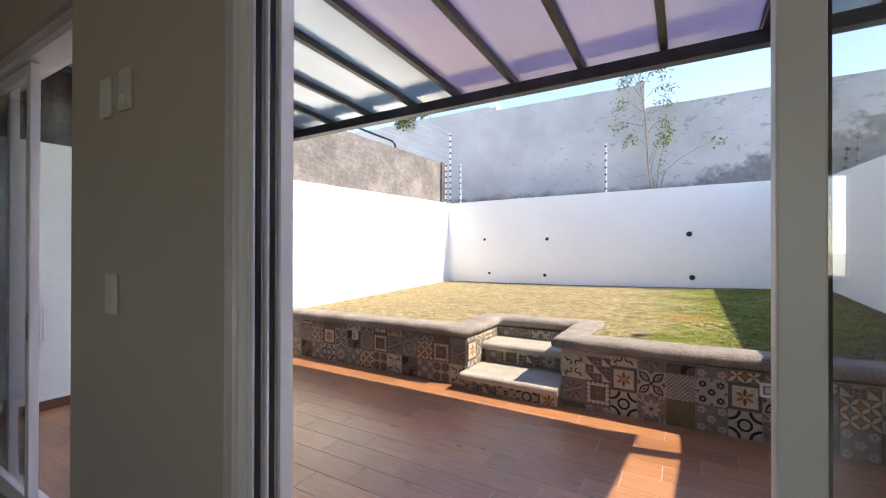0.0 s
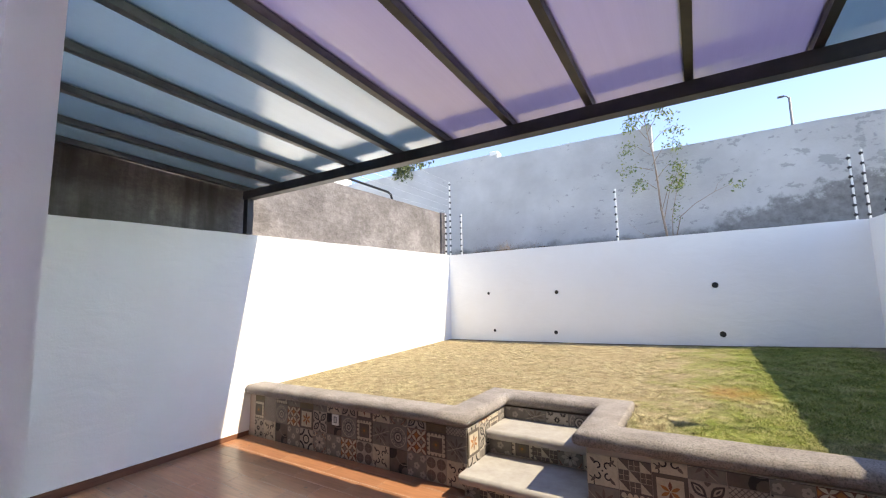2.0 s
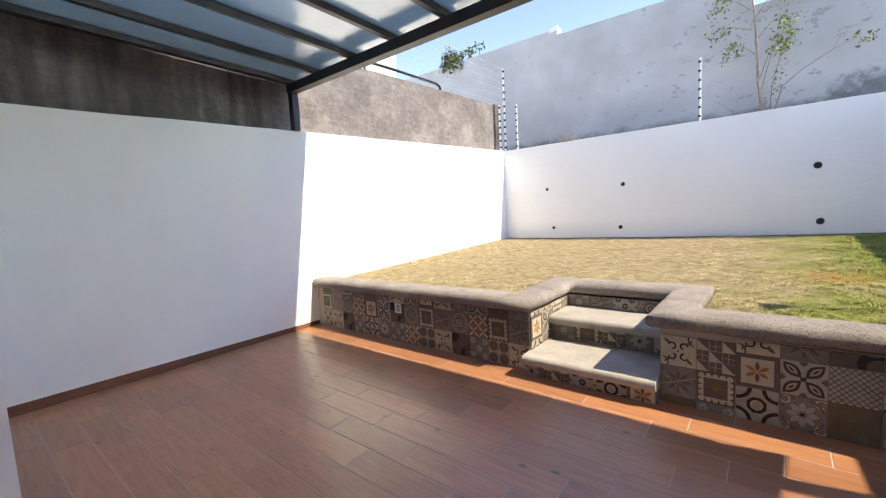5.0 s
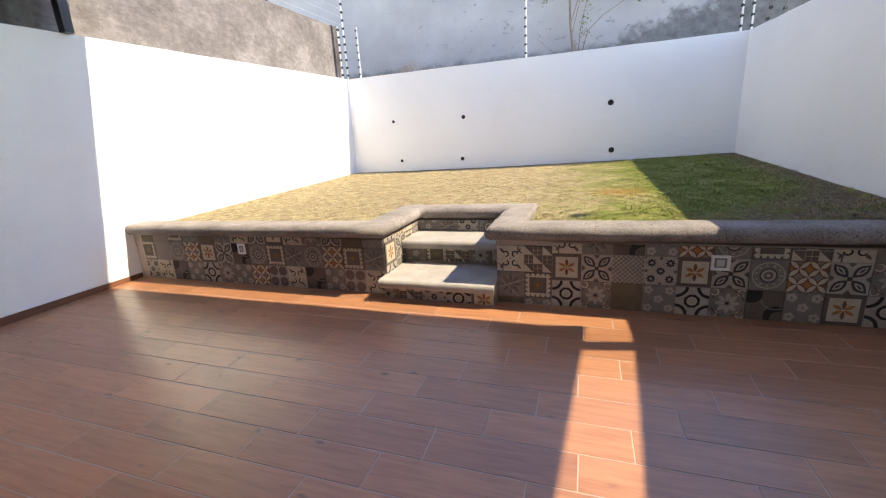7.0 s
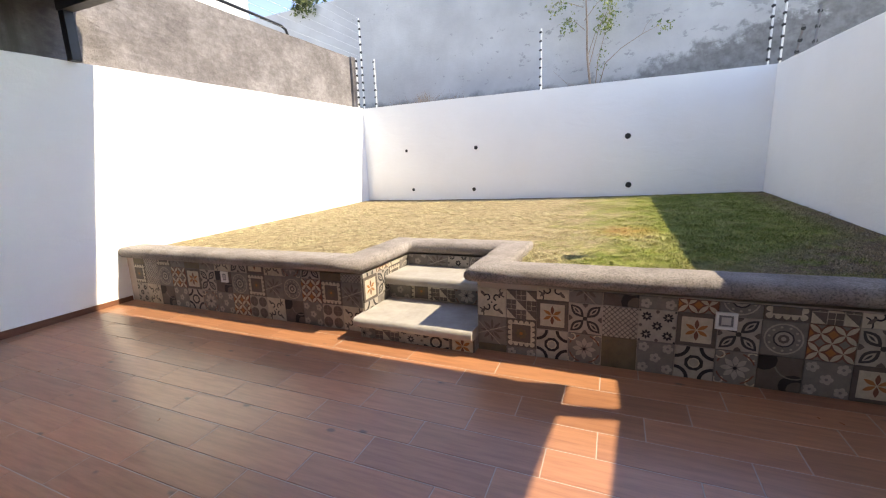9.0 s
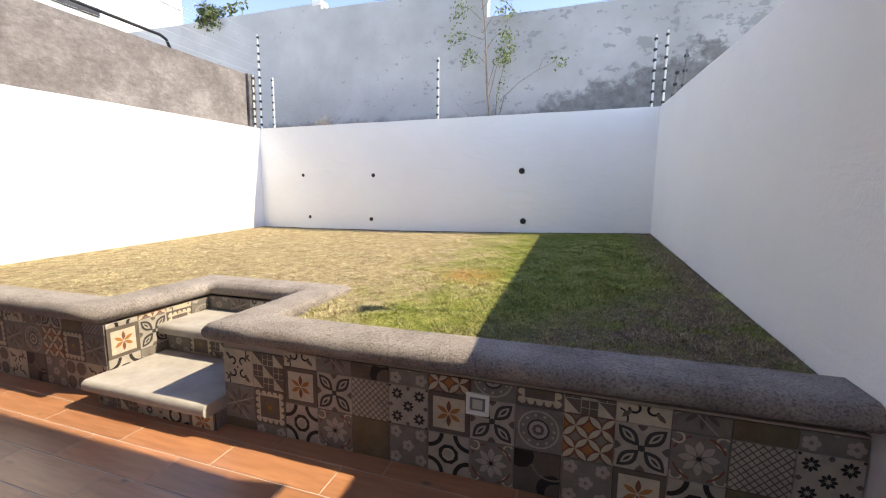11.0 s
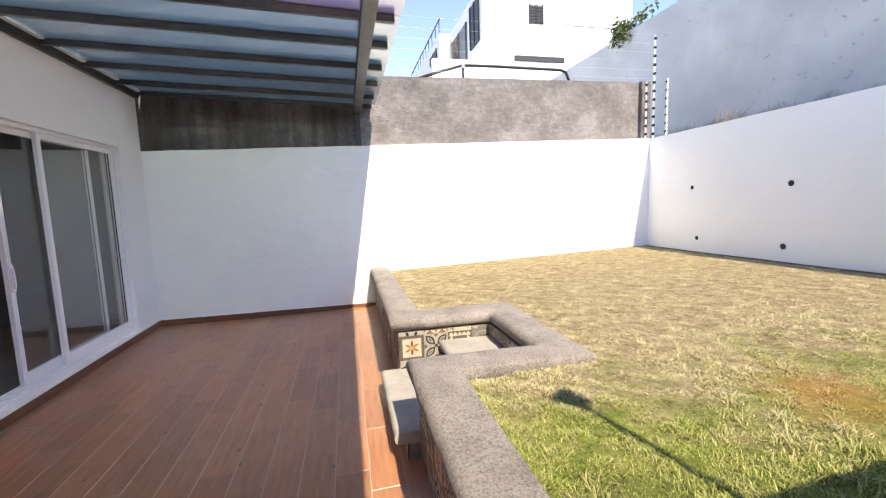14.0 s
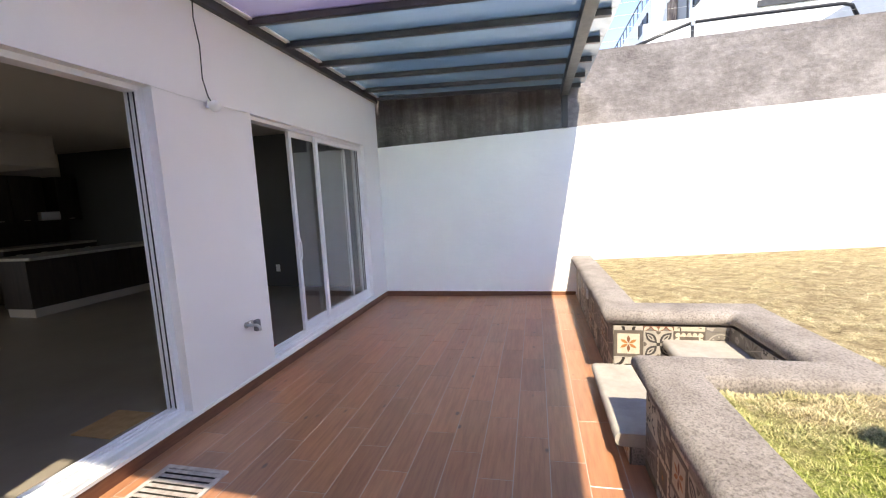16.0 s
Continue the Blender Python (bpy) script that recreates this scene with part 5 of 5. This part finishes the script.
def litter(count, seed):
    """Loose dry stalks that lie on the worn soil, thin elsewhere."""
    rng = np.random.RandomState(seed)
    x = rng.uniform(0.05, WIDE - 0.05, count)
    y = rng.uniform(FACE + 0.24, DEEP - 0.06, count)
    worn = np.maximum(np.clip((x - 4.7) * 1.2, 0, 1) * np.clip(1 - (y - 3.1 - np.maximum(x - 5.4, 0) * 1.1) * 1.6, 0, 1), np.clip((x - 6.2) * 3.0, 0, 1))
    ok = (rng.uniform(0, 1, count) < 0.015 + 0.95 * worn * worn) & ~((x > REC0 - 0.24) & (x < REC1 + 0.24) & (y < RECB + 0.26))
    x, y = x[ok], y[ok]
    n_ = len(x)
    u, v = x / WIDE, (y - 3.0) / 4.5
    z = 0.532 + 0.05 * u * (1 - v) + v * (0.151 + 0.115 * u * u) + rng.uniform(0.004, 0.022, n_)
    a = rng.uniform(0, 6.2832, n_)
    ln = rng.uniform(0.005, 0.022, n_)
    w = rng.uniform(0.0005, 0.0013, n_)
    tilt = rng.uniform(-0.25, 0.35, n_)
    dx, dy = np.cos(a), np.sin(a)
    co = np.zeros((n_, 6, 3), np.float32)
    for q, (s, t_, up) in enumerate(((-1, -1, 0), (1, -1, 0), (1.1, 0.1, 0.35), (0.3, 1, 0.0), (-0.3, 1, 0.0), (-0.9, 0.1, 0.35))):
        co[:, q, 0] = x - dy * w * s + dx * ln * t_
        co[:, q, 1] = y + dx * w * s + dy * ln * t_
        co[:, q, 2] = z + tilt * ln * t_ + up * 0.004
    f4 = (np.arange(n_) * 6)[:, None] + np.array([[0, 1, 2, 5]])
    g4 = (np.arange(n_) * 6)[:, None] + np.array([[5, 2, 3, 4]])
    me = bpy.data.meshes.new("dry_litter")
    me.from_pydata(co.reshape(-1, 3).tolist(), [], f4.tolist() + g4.tolist())
    me.materials.append(STRAW)
    return me


tagged(new("dry_litter", litter(42000, 8)), "loose dry stalks strewn over the worn lawn", "plant litter", kind="stuff")


# ---- electric fence posts ----
def fence_post(x, y, z0, h, lean=(0.0, 0.0), side=(1, 0), dark=False, n_ins=7):
    e = empty("fence_post", (x, y, z0))
    top = Vector((lean[0] * h, lean[1] * h, h))
    cyl("pole", (0, 0, 0), top, 0.014, GREY_PAINT if dark else WHITE_PLASTIC, e, seg=8)
    for i in range(n_ins):
        q = top * ((i + 0.6) / n_ins)
        s = Vector((side[0], side[1], 0)) * 0.03
        bm = bmesh.new()
        add_cyl(bm, q - s * 0.35, q + s, 0.021, 0.012, 8)
        add_cyl(bm, q + s * 0.3, q + s * 0.55, 0.026, None, 8)
        part("insulator", bm, BLACK_PLASTIC, e)
    tagged(e, "slim electric fence post with black insulators", "fence post", "electric fence posts")


fence_post(0.27, 7.6, 2.478, 0.90, side=(-1, 0))
fence_post(3.44, 7.6, 2.496, 0.95, side=(-1, 0))
fence_post(6.53, 7.6, 2.514, 0.95, side=(-1, -0.2))
fence_post(6.67, 7.62, 2.50, 1.02, side=(-1, 0))
fence_post(-0.06, 7.48, left_top(7.48) - 0.005, 0.93, side=(1, 0))
fence_post(0.0, 7.575, 2.474, 1.66, side=(1, 0), n_ins=12)
for i in range(6):
    ob = tube("fence_wire", [(-0.15, -0.175, 3.41 + 0.185 * i), (-0.15, 3.5, 3.46 + 0.152 * i), (0.0, 7.565, 3.44 + 0.1383 * i)], 0.0013, PALE_METAL, None, 5)
    tagged(bpy.data.objects[ob.name] if ob else bpy.data.objects["fence_wire"], "thin bare electric fence wire strung above the wall", "fence wire", "electric fence wires")
fence_post(6.7, 7.2, right_top(7.2) - 0.004, 0.36, (0.0, -0.55), (0, -1), True, 3)
fence_post(6.7, 6.62, right_top(6.6) - 0.004, 0.46, (0.0, -0.12), (0, 1), True, 3)


# ---- sapling behind the end wall, and the bush on the boundary wall ----
def leaf_cloud(name, centres, rng, parent, per, size, spread, mat=LEAF):
    vs, fs = [], []
    for c in centres:
        for _ in range(per):
            o = Vector(c) + Vector((rng.gauss(0, spread), rng.gauss(0, spread), rng.gauss(0, spread) - spread * 0.4))
            d = Vector((rng.uniform(-1, 1), rng.uniform(-1, 1), rng.uniform(-1.2, 0.3))).normalized()
            s = d.cross(Vector((rng.uniform(-1, 1), rng.uniform(-1, 1), rng.uniform(-1, 1)))).normalized()
            up = d.cross(s) * 0.2
            ln = size * rng.uniform(0.6, 1.4)
            b_ = len(vs)
            vs += [o, o + d * ln * 0.45 + s * ln * 0.26 + up * ln, o + d * ln, o + d * ln * 0.45 - s * ln * 0.26 + up * ln, o + d * ln * 0.5]
            fs += [(b_, b_ + 1, b_ + 4), (b_ + 1, b_ + 2, b_ + 4), (b_ + 2, b_ + 3, b_ + 4), (b_ + 3, b_, b_ + 4)]
    return mesh_ob(name, vs, fs, mat, parent)


rng = random.Random(11)
tree = empty("sapling_tree", (4.20, 8.02, 2.44))
trunk = [(0.0, 0, 0.0), (-0.03, 0, 0.3), (-0.07, 0.0, 0.62), (-0.09, 0, 1.1), (-0.12, 0, 1.55), (-0.19, 0, 2.05), (-0.25, 0, 2.55)]
tube("trunk", trunk, [0.021, 0.020, 0.018, 0.016, 0.012, 0.008, 0.004], BARK, tree, 8)
tips = []
bm = bmesh.new()
for z, dx, dz, dy in ((0.35, 0.30, 0.95, 0.05), (0.55, 0.24, 0.55, -0.06), (1.0, -0.30, 0.22, 0.05), (1.15, 0.35, 0.30, -0.05), (1.35, -0.42, 0.12, -0.08), (1.45, 0.36, 0.42, 0.08), (1.65, -0.38, 0.28, 0.05), (1.8, 0.42, 0.30, -0.05), (1.95, -0.28, 0.34, -0.06), (2.05, 0.34, 0.42, 0.06), (2.2, -0.24, 0.30, 0.05), (2.3, 0.22, 0.28, -0.03)):
    bx = -0.02 - 0.095 * z
    q0 = Vector((bx, 0, z))
    q1 = q0 + Vector((dx * 0.55, dy * 0.6, dz * 0.75))
    q2 = q0 + Vector((dx, dy, dz))
    q3 = q2 + Vector((dx * 0.25, dy, -0.10))
    add_tube(bm, [q0, q1, q2, q3], [0.007, 0.005, 0.0035, 0.002], 5)
    tips += [q2, q3, (q1 + q2) / 2, q2 + Vector((0.04, 0, -0.1))]
# the long low side shoot
shoot = [Vector((0.12, 0, 0.05)), Vector((0.22, 0, 0.45)), Vector((0.45, 0, 0.65)), Vector((0.75, 0, 0.82)), Vector((1.02, 0, 0.93))]
add_tube(bm, shoot, [0.010, 0.008, 0.006, 0.005, 0.003], 5)
add_tube(bm, [shoot[3], Vector((0.80, 0, 0.95)), Vector((0.90, 0, 1.05))], [0.005, 0.003, 0.002], 5)
add_tube(bm, [Vector((0.07, 0.02, 0.0)), Vector((0.10, 0.02, 0.5)), Vector((0.2, 0.02, 0.95)), Vector((0.27, 0, 1.25))], [0.009, 0.007, 0.005, 0.003], 5)
for sx, ex, ez in ((-0.1, -0.62, 0.42), (0.05, -0.4, 0.22), (-0.2, -0.75, 0.18)):
    add_tube(bm, [Vector((sx, 0, 0.0)), Vector(((sx + ex) / 2, 0, ez * 0.4)), Vector((ex, 0, ez))], [0.005, 0.004, 0.002], 5)
part("branches", bm, BARK, tree, smooth=True)
tips += [shoot[4], shoot[4] + Vector((0.06, 0, -0.02)), Vector((0.27, 0, 1.25)), Vector((0.24, 0, 1.05)), Vector((0.16, 0, 0.62)), Vector((0.2, 0, 0.42)), Vector((-0.25, 0, 2.5)), Vector((-0.2, 0, 2.3)), Vector((-0.3, 0, 2.4))]
leaf_cloud("crown", tips, rng, tree, 17, 0.052, 0.055)
tagged(tree, "thin young tree with sparse yellow-green leaves behind the wall", "tree")

bush = empty("wall_bush", (-1.86, 8.36, 4.94))
bm = bmesh.new()
cs = []
for i in range(16):
    a = rng.uniform(0, 6.28)
    q = Vector((math.cos(a) * rng.uniform(0.05, 0.36) - 0.04, -0.12 + 0.12 * math.sin(a), rng.uniform(-0.26, 0.46)))
    if i > 13:
        q = Vector((0.55 + 0.25 * (i - 14), -0.05, 0.10 + 0.04 * (i - 14)))
    add_tube(bm, [(0, 0, 0), q * 0.5 + Vector((0, 0, 0.05)), q], [0.008, 0.005, 0.002], 5)
    cs += [q, q * 0.7]
part("stems", bm, BARK, bush, smooth=True)
leaf_cloud("foliage", cs, rng, bush, 22, 0.085, 0.062, BUSH_LEAF)
tagged(bush, "leafy green bush growing over the boundary wall", "bush")
bw = empty("weed_tufts", (0.9, 7.85, 2.44))
bm = bmesh.new()
for i in range(70):
    x = rng.uniform(-0.5, 1.1) if i < 40 else rng.gauss(0.42, 0.14)
    q = Vector((x, rng.uniform(0.0, 0.25) if i < 40 else rng.uniform(-0.2, -0.12), 0))
    add_tube(bm, [q, q + Vector((rng.uniform(-0.08, 0.08), 0, 0.12)), q + Vector((rng.uniform(-0.16, 0.16), 0, rng.uniform(0.14, 0.3)))], [0.004, 0.003, 0.001], 4)
part("stalks", bm, BARK, bw)
tagged(bw, "dry brown weed stalks on the earth strip", "weeds", kind="stuff")

# ---- neighbours ----
NX = -10.0
house = empty("neighbour_house", (NX, 7.0, -0.2))


def hb(name, lo, hi, mat, parent=None, bevel=0.01):
    return box(name, tuple(a - b for a, b in zip(lo, (NX, 7.0, -0.2))), tuple(a - b for a, b in zip(hi, (NX, 7.0, -0.2))), mat, parent or house, bevel)


hb("wall", (-24, 8.08, -0.2), (NX, 14.8, 9.95), NEIGHBOUR)
hb("wall", (-24, 7.5, -0.2), (-14.9, 8.07, 9.9), NEIGHBOUR)
hb("terrace", (-14.9, 6.2, -0.2), (NX + 0.8, 8.07, 6.3), NEIGHBOUR)
hb("parapet", (NX + 0.8, 5.8, -0.2), (NX + 1.0, 16.2, 6.68), NEIGHBOUR)
hb("parapet", (-14.9, 5.8, -0.2), (NX + 0.8, 6.0, 6.45), NEIGHBOUR)


def opening(name, lo, hi, face, mat):
    """A window or door on the house: a dark recess with a frame and a mullion, on the face 'x' or 'y'."""
    w = hb(name, lo, hi, mat)
    k = 0 if face == "y" else 1
    t = 0.07
    for u in (lo[k], (lo[k] + hi[k]) / 2 - t / 2, hi[k] - t):
        a, c = list(lo), list(hi)
        a[k], c[k] = u, u + t
        a[1 - k], c[1 - k] = (hi[1 - k] + 0.001, hi[1 - k] + 0.03) if face == "x" else (lo[1 - k] - 0.03, lo[1 - k] - 0.001)
        f_ = hb("frame", tuple(a), tuple(c), BLACK_PLASTIC, bevel=0)
        f_.parent = w
    return w


opening("window", (NX - 0.05, 10.03, 8.52), (NX + 0.02, 10.66, 9.25), "x", GREY_PAINT)
for i in range(6):
    hb("louvre", (NX + 0.02, 10.08, 8.56 + 0.11 * i), (NX + 0.05, 10.61, 8.64 + 0.11 * i), BLACK_PLASTIC)
# thin slab standing for a recess, its darkness put into the colour
hb("ledge", (NX, 9.40, 7.07), (NX + 0.07, 11.58, 7.27), STEEL)
hb("downpipe", (NX, 9.0, 6.8), (NX + 0.05, 9.08, 9.9), NEIGHBOUR)
hb("downpipe", (NX, 13.2, 6.8), (NX + 0.05, 13.28, 9.9), NEIGHBOUR)
hb("string_course", (NX, 11.6, 8.55), (NX + 0.04, 14.8, 8.62), NEIGHBOUR)
opening("terrace_door", (-14.5, 8.03, 6.3), (-12.05, 8.1, 9.3), "y", GREY_PAINT)
hb("curtain", (-14.3, 7.97, 6.3), (-13.2, 8.02, 9.2), CURTAIN)
opening("window", (-11.5, 8.03, 7.9), (-10.35, 8.1, 9.6), "y", BLACK_PLASTIC)
opening("window", (-17.1, 7.46, 8.3), (-15.5, 7.52, 9.4), "y", BLACK_PLASTIC)
for a in range(11):
    hb("baluster", (NX - 0.06, 12.1 + 0.26 * a, 9.95), (NX - 0.03, 12.13 + 0.26 * a, 10.7), BLACK_PLASTIC, bevel=0)
    hb("baluster", (-24 + 0.88 * a, 7.55, 9.9), (-23.96 + 0.88 * a, 7.59, 10.6), BLACK_PLASTIC, bevel=0)
hb("handrail", (NX - 0.08, 12.1, 10.7), (NX - 0.02, 14.75, 10.76), BLACK_PLASTIC)
hb("handrail", (-24.0, 7.54, 10.6), (-15.0, 7.6, 10.66), BLACK_PLASTIC)
tagged(house, "white neighbouring house with dark windows and roof railing", "house")

aw = empty("awning_frame", (-0.7, 4.5, 3.3))
tube("bent_tube", [(0, -0.85, 0.18), (0, -0.45, 0.32), (0, 0.0, 0.45), (0, 0.55, 0.455), (0, 1.2, 0.45), (0, 1.76, 0.445), (0, 1.86, 0.41), (0, 1.92, 0.28)], 0.024, BLACK_PLASTIC, aw, 10)
cyl("post", (0, 0, -0.9), (0, 0, 0.45), 0.022, STEEL, aw)
cyl("post", (0, 1.92, -0.9), (0, 1.92, 0.3), 0.022, STEEL, aw)
cyl("post", (0, -0.85, -0.9), (0, -0.85, 0.2), 0.022, STEEL, aw)
cyl("collar", (0, 0, 0.40), (0, 0, 0.47), 0.035, BRIGHT, aw)
tagged(aw, "bent black tube frame on the neighbour's terrace", "awning frame")
tagged(box("terrace_next_door", (-6.0, -2.0, -0.2), (-0.36, 8.2, 2.4), NEIGHBOUR, bevel=0), "white neighbouring terrace block beyond the wall", "terrace", kind="structure")

lamp = empty("street_lamp", (12.2, 41.5, 0.1))
tube("pole", [(0, 0, -0.32), (0, 0, 9.5), (0, 0, 17.0)], [0.16, 0.12, 0.09], GREY_PAINT, lamp)
tube("arm", [(0, 0, 16.9), (-0.15, 0, 17.15), (-0.35, 0, 17.2)], 0.05, GREY_PAINT, lamp)
bm = bmesh.new()
add_box(bm, (-0.75, -0.13, 17.14), (-0.3, 0.13, 17.26), 0.04)
part("lantern", bm, GREY_PAINT, lamp)
tagged(lamp, "grey street lamp with a short arm beyond the wall", "street lamp")
